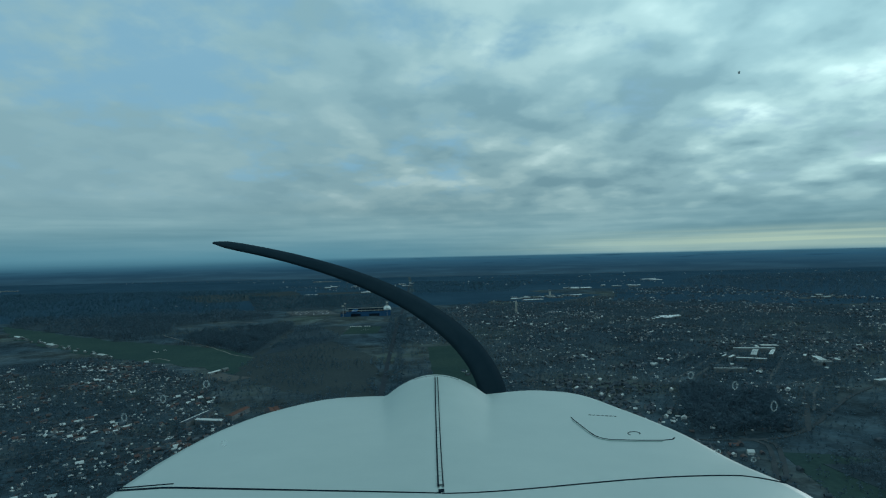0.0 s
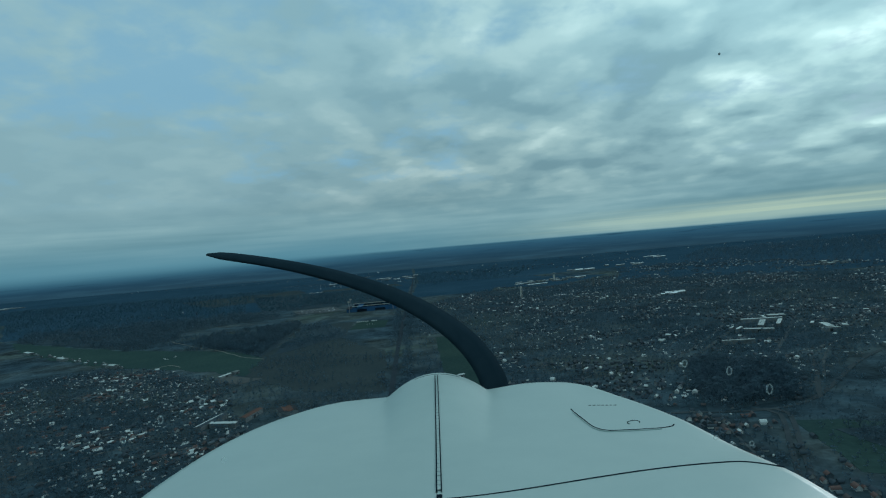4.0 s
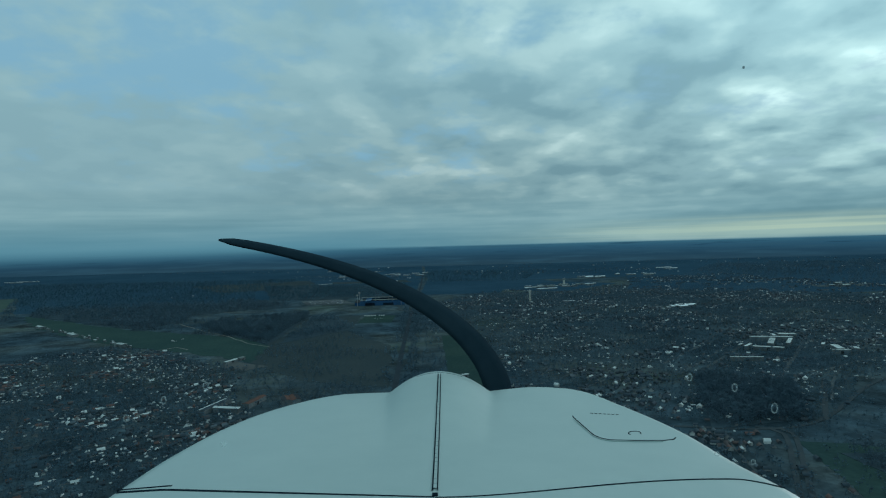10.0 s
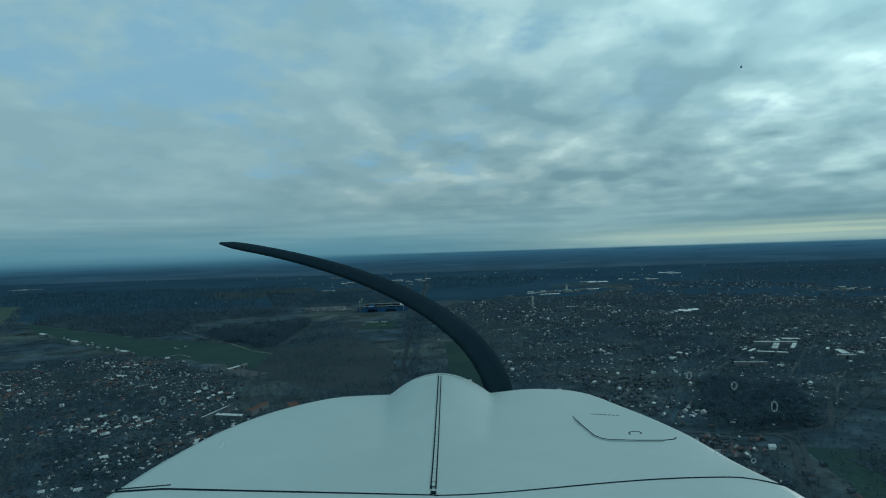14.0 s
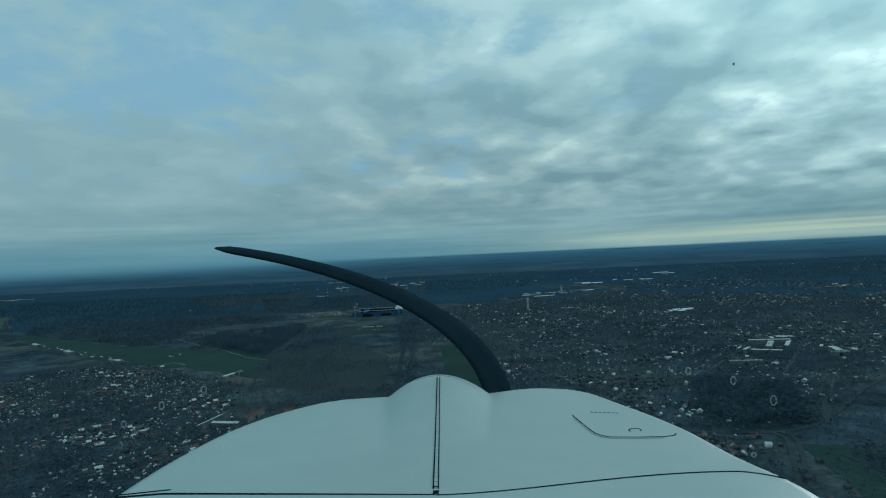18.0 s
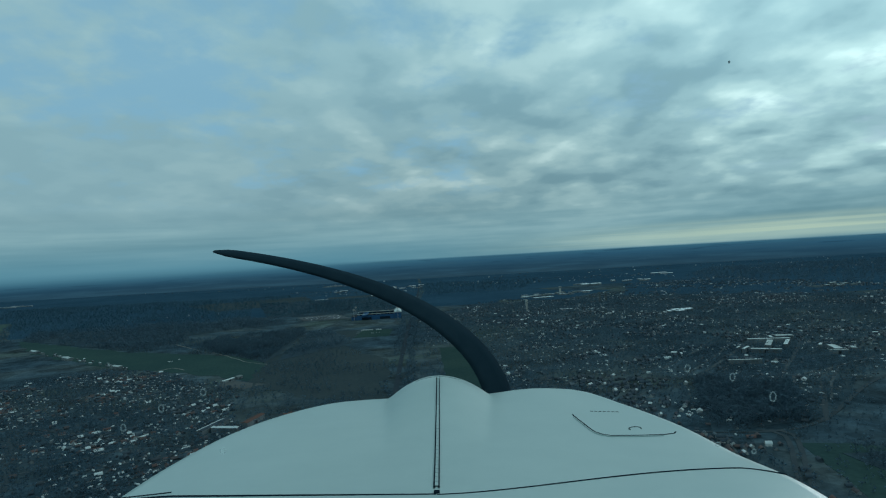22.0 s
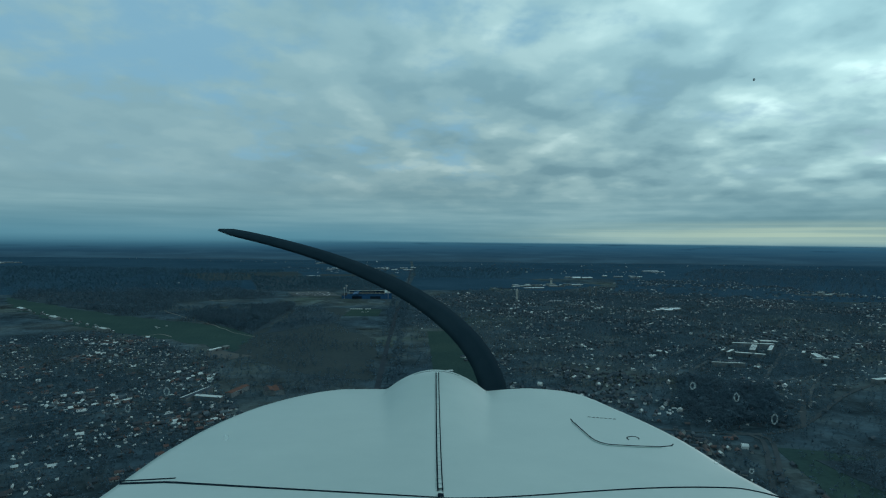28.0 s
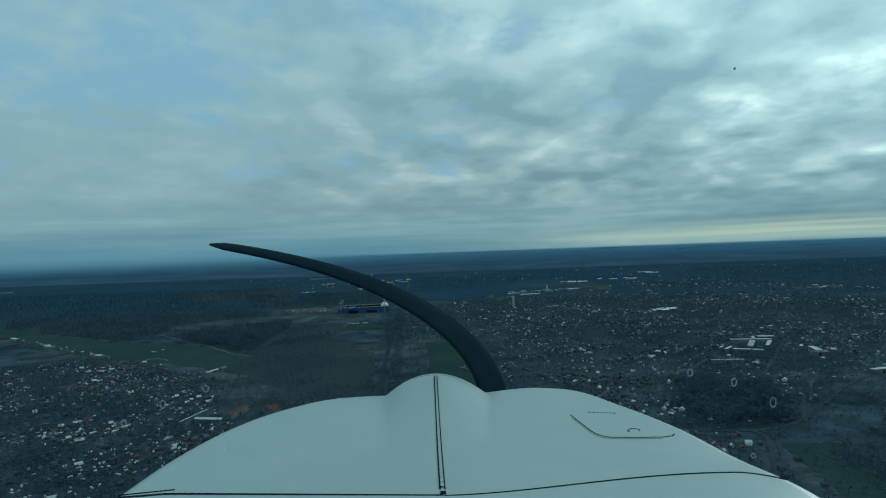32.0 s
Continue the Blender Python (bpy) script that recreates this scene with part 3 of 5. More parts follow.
def scatter(poly, step, jitter=0.45, keep=1.0, patchy=0.0):
    p = np.array(poly, float)
    xs, ys = np.arange(p[:, 0].min(), p[:, 0].max(), step), np.arange(p[:, 1].min(), p[:, 1].max(), step)
    g = np.stack(np.meshgrid(xs, ys), -1).reshape(-1, 2)
    g = g + rng.uniform(-jitter, jitter, g.shape) * step
    g = g[inside(g, poly)]
    if patchy:
        w = np.sin(g[:, 0] / 47 + 2 * np.sin(g[:, 1] / 83)) * np.sin(g[:, 1] / 59 + 1.5 * np.sin(g[:, 0] / 97))
        g = g[rng.uniform(size=len(g)) < keep * np.clip(0.5 + patchy * w, 0, 1)]
    else:
        g = g[rng.uniform(size=len(g)) < keep]
    return g


def tree_template(clumps, spread, base, conifer=False, limbs=4, fine=1.0):
    """A tapered trunk with limbs, and a ragged crown of small open clumps; unit height."""
    v, f = [], []

    def stick(a, b, ra, rb):
        k = len(v)
        for q, r in ((a, ra), (b, rb)):
            for s in range(3):
                v.append((q[0] + r * math.cos(2.1 * s), q[1] + r * math.sin(2.1 * s), q[2]))
        for s in range(3):
            t = (s + 1) % 3
            f.extend([(k + s, k + t, k + 3 + t), (k + s, k + 3 + t, k + 3 + s)])

    stick((0, 0, 0), (0.01, 0, 0.75), 0.028, 0.010)
    if not conifer:
        for s in range(limbs):
            a = 1.57 * s + rng.uniform(-.4, .4)
            stick((0, 0, 0.30 + 0.08 * s), (0.24 * math.cos(a), 0.24 * math.sin(a), 0.62 + 0.07 * s), 0.014, 0.005)
    for c in range(clumps):
        h = rng.uniform(0, 1)
        z = base + (1 - base) * h
        wide = spread * ((1.05 - h) if conifer else math.sin(math.pi * min(1, 0.18 + 0.75 * h))) * rng.uniform(0.45, 1.0)
        a = rng.uniform(0, 6.28)
        o = np.array([wide * math.cos(a), wide * math.sin(a), z])
        r = fine * rng.uniform(0.12, 0.20) * (0.9 if conifer else 1.1)
        k = len(v)
        q = rng.normal(size=(4, 3))
        q = q / np.linalg.norm(q, axis=1)[:, None] * r
        q[:, 2] *= 0.7
        v.extend([tuple(o + w) for w in q])
        f.extend([(k, k + 1, k + 2), (k, k + 2, k + 3), (k, k + 3, k + 1)])
    return np.array(v, np.float32), np.array(f, np.int32)


SPARSE = [tree_template(10, 0.40, 0.30, limbs=1) for _ in range(3)]
NEAR = [tree_template(46, 0.46, 0.22, limbs=4, fine=0.55) for _ in range(3)]
PINE = [tree_template(12, 0.40, 0.22, True) for _ in range(3)]


def plant(name, pts, kinds, material, low, high, label):
    """Many trees in one mesh."""
    vs, fs, k = [], [], 0
    for (v, f), group in zip(kinds, np.array_split(rng.permutation(len(pts)), len(kinds))):
        g = pts[group]
        h = rng.uniform(low, high, len(g))
        a = rng.uniform(0, 6.28, len(g))
        c, s = np.cos(a)[:, None], np.sin(a)[:, None]
        w = rng.uniform(0.85, 1.3, len(g))[:, None]
        x = (v[None, :, 0] * c - v[None, :, 1] * s) * h[:, None] * w + g[:, 0:1]
        y = (v[None, :, 0] * s + v[None, :, 1] * c) * h[:, None] * w + g[:, 1:2]
        z = np.repeat(v[None, :, 2], len(g), 0) * h[:, None] - 0.1
        vs.append(np.stack([x, y, z], -1).reshape(-1, 3))
        fs.append((f[None] + k + (np.arange(len(g)) * len(v))[:, None, None]).reshape(-1, 3))
        k += len(g) * len(v)
    ob = link_arrays(name, np.concatenate(vs), np.concatenate(fs), material)
    return tagged(ob, label, "trees", kind="stuff")


WOODS = {
    "canal_wood": ([(-703, 1478), (-500, 1220), (-366, 1016), (-305, 940), (-290, 870), (-345, 890), (-420, 1060), (-600, 1290)], 6, NEAR, "bark", 5, 10, "dark leafless wood along a canal"),
    "works_wood": ([(-300, 905), (-110, 905), (-80, 960), (-240, 1010), (-330, 1010)], 6, NEAR, "bark", 8, 14, "dark leafless tree belt behind the works"),
    "track_wood": ([(-554, 1935), (-560, 2060), (-360, 2160), (-350, 1822), (-350, 1690), (-401, 1757)], 7, NEAR, "bark", 9, 15, "dark leafless wood beside a sandy track"),
    "airfield_wood": ([(-720, 1975), (-640, 2060), (-690, 2220), (-560, 2330), (-420, 2380), (-640, 2600), (-1250, 2500), (-1180, 2340)], 10, SPARSE, "bark", 10, 16, "dark leafless forest behind the airfield"),
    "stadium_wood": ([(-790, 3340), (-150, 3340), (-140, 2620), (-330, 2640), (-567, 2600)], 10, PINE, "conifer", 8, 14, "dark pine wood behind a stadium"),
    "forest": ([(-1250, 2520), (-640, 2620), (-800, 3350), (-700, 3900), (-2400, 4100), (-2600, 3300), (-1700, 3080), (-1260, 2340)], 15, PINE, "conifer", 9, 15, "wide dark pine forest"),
    "park_wood": ([(247, 1334), (351, 1318), (278, 1165), (175, 1150)], 7, NEAR, "bark", 9, 15, "dark leafless wood between houses and a park"),
    "east_wood": ([(754, 1510), (1313, 1605), (1000, 1060), (650, 1090)], 9, SPARSE, "bark", 9, 15, "dark leafless wood east of the suburb"),
    "mid_wood": ([(240, 1080), (430, 1090), (535, 1120), (420, 860), (260, 880)], 7.5, NEAR, "bark", 8, 14, "dark leafless wood among houses"),
    "rail_wood": ([(-128, 1350), (-119, 1350), (-108, 2300), (-122, 2300)], 7, SPARSE, "bark", 7, 12, "row of leafless trees along the railway"),
    "rail_wood_east": ([(-103, 1300), (-88, 1300), (-78, 2300), (-95, 2300)], 7, SPARSE, "bark", 7, 12, "row of leafless trees on the railway's far side"),
    "works_trees": ([(-359, 570), (-399, 797), (-370, 900), (-173, 915), (-125, 700), (-172, 465), (-240, 465)], 13, NEAR, "bark", 4, 9, "leafless trees and hedges between workshops"),
    "west_scrub": ([(-720, 1960), (-440, 1800), (-350, 1690), (-560, 2060), (-690, 2220)], 8, SPARSE, "bark", 4, 9, "dark scrub between the airfield and the woods"),
    "field_scrub": ([(-110, 1170), (-40, 1250), (-50, 1740), (-80, 2300), (-104, 2300)], 10, SPARSE, "bark", 4, 9, "dark scrub beside the railway"),
    "heath_wood": ([(-335, 1700), (-228, 1850), (-226, 1950), (-290, 2100), (-340, 2100)], 7, SPARSE, "bark", 5, 11, "patchy leafless wood on the heath"),
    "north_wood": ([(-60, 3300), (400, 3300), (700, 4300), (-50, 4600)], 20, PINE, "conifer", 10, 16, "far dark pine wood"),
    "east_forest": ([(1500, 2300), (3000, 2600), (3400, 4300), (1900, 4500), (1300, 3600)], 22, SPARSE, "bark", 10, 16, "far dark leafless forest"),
    "heath_scrub": ([(-345, 1545), (-230, 1420), (-120, 1360), (-128, 1640), (-228, 1840), (-330, 2100)], 7.5, SPARSE, "bark", 3, 7, "scattered scrub on the heath"),
    "garden_scrub": ([(130, 380), (90, 760), (130, 1000), (250, 1160), (440, 1290), (640, 1410), (1000, 1560), (1300, 1600), (1100, 900), (700, 380)], 8.5, SPARSE, "bark", 3, 7, "scrub and leafless gardens east of the flight"),
    "middle_scrub": ([(-230, 1040), (-110, 920), (-110, 760), (120, 760), (180, 1050), (210, 1150), (-90, 1150), (-112, 1330), (-250, 1400), (-220, 1200)], 8.5, SPARSE, "bark", 3, 7, "scrub and leafless gardens beside the railway"),
    "canal_scrub": ([(-420, 420), (-480, 800), (-470, 960), (-560, 1100), (-700, 1330), (-900, 1430), (-1000, 1250), (-700, 700)], 11, SPARSE, "bark", 3, 6, "thin scrub on fallow land west of the works"),
    "lane_scrub": ([(-345, 1490), (-300, 1330), (-240, 1260), (-120, 1340), (-245, 1409), (-300, 1480)], 8, SPARSE, "bark", 3, 7, "scrub at the village edge"),
    "west_wood": ([(-1500, 1700), (-1050, 1830), (-1180, 2300), (-1300, 2150), (-1900, 2300)], 15, SPARSE, "bark", 10, 16, "dark leafless wood west of the canal"),
}
for k, wood in enumerate(("canal_wood", "works_wood", "track_wood", "airfield_wood", "stadium_wood", "park_wood", "east_wood", "mid_wood", "heath_wood", "west_wood")):
    sheet("wood_floor", WOODS[wood][0], M["wood_floor"], 0.48 + 0.008 * k, "dark leaf litter under leafless trees", 0 if k == 0 else 9)
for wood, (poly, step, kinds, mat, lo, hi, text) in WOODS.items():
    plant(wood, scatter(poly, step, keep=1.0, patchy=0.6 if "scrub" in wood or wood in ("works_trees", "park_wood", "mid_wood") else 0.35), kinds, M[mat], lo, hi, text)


# ---- houses ----
HOUSE_SIZES = [(4.0, 2.9, 1.6, 2.8), (5.6, 3.0, 1.5, 2.7), (3.3, 2.8, 1.7, 3.0)]      # length, depth, eaves, ridge


def house_arrays(spots, wide, deep, eave, ridge):
    """Walls and roofs of many gabled houses as arrays. spots: x, y, turn, size."""
    w, d = wide / 2, deep / 2
    walls = np.array([(-w, -d, -.3), (w, -d, -.3), (w, d, -.3), (-w, d, -.3), (-w, -d, eave), (w, -d, eave), (w, d, eave), (-w, d, eave), (-w, 0, ridge - .2), (w, 0, ridge - .2)])
    wf = np.array([(0, 1, 5), (0, 5, 4), (2, 3, 7), (2, 7, 6), (1, 2, 6), (1, 6, 5), (3, 0, 4), (3, 4, 7), (5, 6, 9), (7, 4, 8)])
    o, t = 0.4, 0.25
    roof = np.array([(-w - o, -d - o, eave - .2), (w + o, -d - o, eave - .2), (w + o, 0, ridge), (-w - o, 0, ridge), (w + o, d + o, eave - .2), (-w - o, d + o, eave - .2),
                     (-w - o, -d - o, eave - .2 - t), (w + o, -d - o, eave - .2 - t), (w + o, d + o, eave - .2 - t), (-w - o, d + o, eave - .2 - t)])
    rf = np.array([(0, 1, 2), (0, 2, 3), (3, 2, 4), (3, 4, 5), (6, 7, 1), (6, 1, 0), (4, 8, 9), (4, 9, 5)])
    out = []
    for v, f in ((walls, wf), (roof, rf)):
        c, s = np.cos(spots[:, 2])[:, None], np.sin(spots[:, 2])[:, None]
        k = spots[:, 3:4]
        x = (v[None, :, 0] * c - v[None, :, 1] * s) * k + spots[:, 0:1]
        y = (v[None, :, 0] * s + v[None, :, 1] * c) * k + spots[:, 1:2]
        z = v[None, :, 2] * k
        out.append((np.stack([x, y, z + 0 * x], -1).reshape(-1, 3), (f[None] + (np.arange(len(spots)) * len(v))[:, None, None]).reshape(-1, 3)))
    return out


def streets(poly, angle, row=25.0, lot=11.0, keep=0.8, bend=25.0, least=0.10, even=0.22):
    """House spots on both sides of gently bent streets: x, y, turn, size."""
    a = radians(angle)
    p = np.array(poly, float)
    mid, reach = p.mean(0), np.abs(p - p.mean(0)).max() * 1.5
    out = []
    for r in np.arange(-reach, reach, row):
        for side in (-0.25 * row, 0.25 * row):
            u = np.arange(-reach, reach, lot) + rng.uniform(0, lot)
            u = u + rng.normal(0, 2.2, len(u))
            q = r + side + rng.normal(0, 2.4, len(u)) + bend * np.sin(u / 170 + r / 140)
            tilt = a + np.arctan(bend / 170 * np.cos(u / 170 + r / 140))
            x, y = mid[0] + u * math.cos(a) - q * math.sin(a), mid[1] + u * math.sin(a) + q * math.cos(a)
            turn = tilt + np.where(rng.uniform(size=len(u)) < 0.35, math.pi / 2, 0) + rng.normal(0, 0.05, len(u))
            out.append(np.stack([x, y, turn, rng.uniform(0.7, 1.15, len(u))], -1))
    s = np.concatenate(out)
    s = s[inside(s[:, :2] + rng.normal(0, 14, (len(s), 2)), poly)]
    gap = np.sin(s[:, 0] / 41 + 1.7 * np.sin(s[:, 1] / 71)) * np.sin(s[:, 1] / 33 + 1.3 * np.sin(s[:, 0] / 89)) + 0.4 * np.sin(s[:, 0] / 130 + s[:, 1] / 170)
    return s[rng.uniform(size=len(s)) < keep * np.clip(even + 1.6 * gap, least, 1)]


KEEP_CLEAR = []      # x, y, radius round larger buildings and open ground


NEAR_SPOTS = []      # the houses that the flight passes nearest: x, y, turn, size, model, red roof


def lanes(name, poly, angle, row=25.0, bend=25.0, skip=1):
    """Narrow grey streets between the rows of houses, following the same bends."""
    a = radians(angle)
    p = np.array(poly, float)
    mid, reach = p.mean(0), np.abs(p - p.mean(0)).max() * 1.5
    v, f = [], []
    for k, r in enumerate(np.arange(-reach, reach, row)):
        if k % skip or rng.uniform() < 0.25:
            continue
        u = np.arange(-reach, reach, 9.0)
        q = r + bend * np.sin(u / 170 + r / 140)
        x, y = mid[0] + u * math.cos(a) - q * math.sin(a), mid[1] + u * math.sin(a) + q * math.cos(a)
        ok = inside(np.stack([x, y], -1), poly) & (np.sin(u / 60 + r) > -0.75)
        wide = rng.uniform(1.0, 1.6)
        dx, dy = wide * math.sin(a), -wide * math.cos(a)
        for i in range(len(u) - 1):
            if ok[i] and ok[i + 1]:
                n = len(v)
                v += [(x[i] - dx, y[i] - dy, .27), (x[i] + dx, y[i] + dy, .27), (x[i + 1] + dx, y[i + 1] + dy, .27), (x[i + 1] - dx, y[i + 1] - dy, .27)]
                f += [(n, n + 1, n + 2), (n, n + 2, n + 3)]
    return tagged(link_arrays(name, np.array(v), np.array(f), M["lane"]), "narrow grey residential streets between gardens", "road", kind="structure")


def district(name, poly, angle, red, label, tree_step=20, single=0, grow=1.4, **kw):
    s = streets(poly, angle, **kw)
    s[:, 3] *= grow
    for x, y, r in KEEP_CLEAR:
        s = s[np.hypot(s[:, 0] - x, s[:, 1] - y) > r]
    s = s[np.argsort(np.hypot(s[:, 0] + 50, s[:, 1] - 700))]
    pick = rng.integers(0, 3, len(s))
    NEAR_SPOTS.extend([(*q, int(k), red) for q, k in zip(s[:single], pick[:single])])
    every, s, pick = s, s[single:], pick[single:]
    e = tagged(new(name), label, "houses", kind="stuff")
    for k, size in enumerate(HOUSE_SIZES):
        walls, roofs = house_arrays(s[pick == k], *size)
        link_arrays("house_walls", *walls, M["wall_mix"], e)
        link_arrays("house_roofs", *roofs, M["roof_red" if red else "roof_mix"], e)
    g = scatter(poly, tree_step, keep=0.85)
    if len(s):
        # no crown on top of a roof
        cell = {(int(x // 5) + i, int(y // 5) + j) for x, y in every[:, :2] for i in (-1, 0, 1) for j in (-1, 0, 1) if i * j == 0}
        g = np.array([q for q in g if (int(q[0] // 5), int(q[1] // 5)) not in cell])
    plant("garden_trees", g, SPARSE, M["bark"], 3.2, 7.5, "leafless garden trees and hedges between houses")
    return s


# ---- parked cars, containers and stacked goods in the yards ----
def clutter(name, spots, label, material=None, category="vehicles"):
    """Many small boxes in one mesh: x, y, turn, length, width, height."""
    v = np.array([(x, y, z) for z in (0, 1) for y in (-.5, .5) for x in (-.5, .5)], float)
    f = np.array([(4, 5, 7), (4, 7, 6), (0, 1, 5), (0, 5, 4), (3, 2, 6), (3, 6, 7), (2, 0, 4), (2, 4, 6), (1, 3, 7), (1, 7, 5)])
    c, s = np.cos(spots[:, 2])[:, None], np.sin(spots[:, 2])[:, None]
    px, py = v[None, :, 0] * spots[:, 3:4], v[None, :, 1] * spots[:, 4:5]
    w = np.stack([px * c - py * s + spots[:, 0:1], px * s + py * c + spots[:, 1:2], v[None, :, 2] * spots[:, 5:6] + 0.1 + 0 * px], -1).reshape(-1, 3)
    ob = link_arrays(name, w, (f[None] + (np.arange(len(spots)) * 8)[:, None, None]).reshape(-1, 3), material or M["car_paint"])
    return tagged(ob, label, category, kind="stuff")


def yard_spots(poly, count, turns, long=(2.6, 5.0), high=(1.0, 2.0)):
    p = np.array(poly, float)
    g = rng.uniform(p.min(0), p.max(0), (count * 3, 2))
    g = g[inside(g, poly)][:count // 6]
    out = []
    for x, y in g:
        a = radians(turns[rng.integers(len(turns))]) + rng.normal(0, .05)
        size = rng.uniform(*long)
        gap = size * rng.uniform(0.6, 1.0)
        for k in range(rng.integers(2, 10)):
            out.append((x - k * gap * math.sin(a), y + k * gap * math.cos(a), a, size * rng.uniform(.9, 1.1), size * 0.42, rng.uniform(*high)))
    return np.array(out)


# ---- workshop halls ----
def hall(x, y, length, wide, turn, high=7.0, roof="hall_roof", strips=0, label="", group="workshop halls", gable=True, bays=0):
    """A clad hall of one or more bays: walls, two roof slopes a bay, pale eaves, skylight strips, gate."""
    e = thing("workshop_hall", x, y, turn, label or "pale clad workshop hall with a low grey roof", "hall", group)
    bays = bays or (1 if roof == "hall_roof" else max(1, round(wide / 10)))
    a, b = length / 2, wide / 2 / bays
    rise = min(2.4, 2 * b * 0.11) if gable else 0.0
    quarter = Matrix.Rotation(radians(90), 3, "Z")
    for k in range(bays):
        mid = -wide / 2 + (2 * k + 1) * b
        cut = 0.0 if k % 2 == 0 else 0.06 * length
        bm = bmesh.new()
        prism_into(bm, [(mid - b, 0), (mid + b, 0), (mid + b, high), (mid, high + rise * 0.96), (mid - b, high)], -a + cut, a - cut)
        bmesh.ops.rotate(bm, verts=bm.verts, matrix=quarter)
        part("wall", bm, M["cladding"], e)
        for sgn in (1, -1):
            bm = bmesh.new()
            prism_into(bm, [(mid, high + rise + .02), (mid + sgn * (b - .1), high + .05), (mid + sgn * (b - .1), high + .3), (mid, high + rise + .3)][::sgn], -a + cut - .3, a - cut + .3)
            bmesh.ops.rotate(bm, verts=bm.verts, matrix=quarter)
            bmesh.ops.recalc_face_normals(bm, faces=bm.faces)
            part("roof", bm, M["dark_roof" if bays > 1 and (k + (sgn < 0)) % 3 == 1 else roof], e)
        if roof in ("dark_roof", "blue_roof"):
            part("eave", boxes((-a + cut - .35, a - cut + .35, -mid - b - .05, -mid - b + .6, high + .31, high + .45)), M["skylight"], e, "white sheet edge of the roof")
    for k in range(strips):
        u = wide * ((k + 0.5) / strips - 0.5)
        part("skylight", boxes((-a * .88, a * .88, u - .45, u + .45, high + .2, high + rise + .40)), M["skylight"], e, "long strip of pale roof skylights")
    part("gate", boxes((-2, 2, -wide / 2 - .06, -wide / 2 + .1, 0.1, high * .7)), M["dark_roof"], e, "dark roller gate")
    KEEP_CLEAR.append((x, y, 0.45 * (length + wide)))
    return e


def cluster(x, y, spread, count, turn, group, label, sizes=(8, 26), pale=False):
    """A loose group of low pale buildings standing along one direction."""
    a = radians(turn)
    for k in range(count):
        u, v = rng.uniform(-spread, spread), rng.uniform(-.45, .45) * spread
        kind = ("white_roof", "hall_roof", "white_roof", "dark_roof")[rng.integers(4)] if not pale else "skylight"
        hall(x + u * math.cos(a) - v * math.sin(a), y + u * math.sin(a) + v * math.cos(a), rng.uniform(*sizes), rng.uniform(7, 15), turn + (90 if rng.uniform() < .2 else 0) + rng.normal(0, 3),
             high=rng.uniform(4, 7), roof=kind, label=label, group=group, gable=bool(rng.integers(2)), bays=1)


ROOFS = ["hall_roof", "hall_roof", "white_roof", "dark_roof", "blue_roof"]
TEXT = {"hall_roof": "pale clad workshop hall with a low grey roof", "white_roof": "workshop hall with a bright white sheet roof",
        "dark_roof": "workshop hall with a dark bitumen roof", "blue_roof": "workshop hall with a dark blue sheet roof"}
NEAR_HALLS = [  # x, y, length, width, turn, roof, skylights
    (-283, 714, 48, 18, 88, 0, 3), (-261, 690, 20, 16, 80, 0, 2), (-338, 818, 45, 26, 143, 3, 4), (-333, 855, 34, 20, 148, 4, 2), (-344, 771, 40, 15, 143, 0, 0),
    (-216, 818, 88, 20, 87, 0, 0), (-169, 822, 60, 9, 90, 2, 0), (-262, 763, 14, 12, 136, 4, 0), (-217, 726, 14, 9, 138, 2, 1), (-215, 647, 17, 11, 141, 2, 0),
    (-206, 676, 15, 10, 128, 0, 0), (-260, 648, 13, 9, 135, 2, 0), (-232, 618, 34, 9, 141, 0, 0), (-264, 628, 20, 16, 150, 4, 2), (-233, 746, 16, 9, 131, 3, 1)]
FAR_HALLS = [
    (-314, 600, 25, 14, 86, 2, 0), (-336, 590, 36, 13, 135, 2, 0), (-350, 640, 31, 10, 133, 3, 1), (-300, 566, 22, 14, 122, 4, 2), (-214, 520, 20, 13, 135, 0, 0),
    (-236, 500, 20, 10, 91, 3, 2), (-216, 482, 19, 10, 86, 3, 2), (-305, 537, 15, 11, 133, 2, 0), (-200, 590, 24, 12, 128, 4, 1), (-254, 580, 23, 16, 128, 3, 1),
    (-692, 1400, 130, 20, 150, 0, 0), (-735, 1478, 110, 9, 150, 2, 0), (-654, 1316, 20, 6, 150, 2, 0), (-582, 1274, 46, 24, 150, 2, 0), (-538, 1192, 36, 30, 168, 2, 0), (-503, 1124, 38, 22, 163, 4, 2),
    (-497, 1084, 42, 7, 163, 2, 0), (-490, 1044, 62, 30, 170, 2, 1), (-450, 976, 46, 16, 160, 4, 1), (-458, 946, 46, 14, 167, 3, 1), (-566, 1230, 30, 14, 160, 2, 1), (-522, 1154, 34, 14, 165, 3, 1), (-470, 1008, 44, 16, 165, 2, 0),
    (-846, 1510, 110, 14, 121, 2, 0), (-913, 1560, 120, 16, 112, 0, 0), (-440, 800, 37, 20, 94, 0, 2), (-425, 723, 32, 15, 127, 3, 2),
    (-405, 752, 25, 15, 93, 0, 0), (-414, 668, 32, 11, 124, 2, 0), (-386, 690, 22, 13, 129, 4, 1), (-455, 835, 36, 16, 97, 2, 1)]
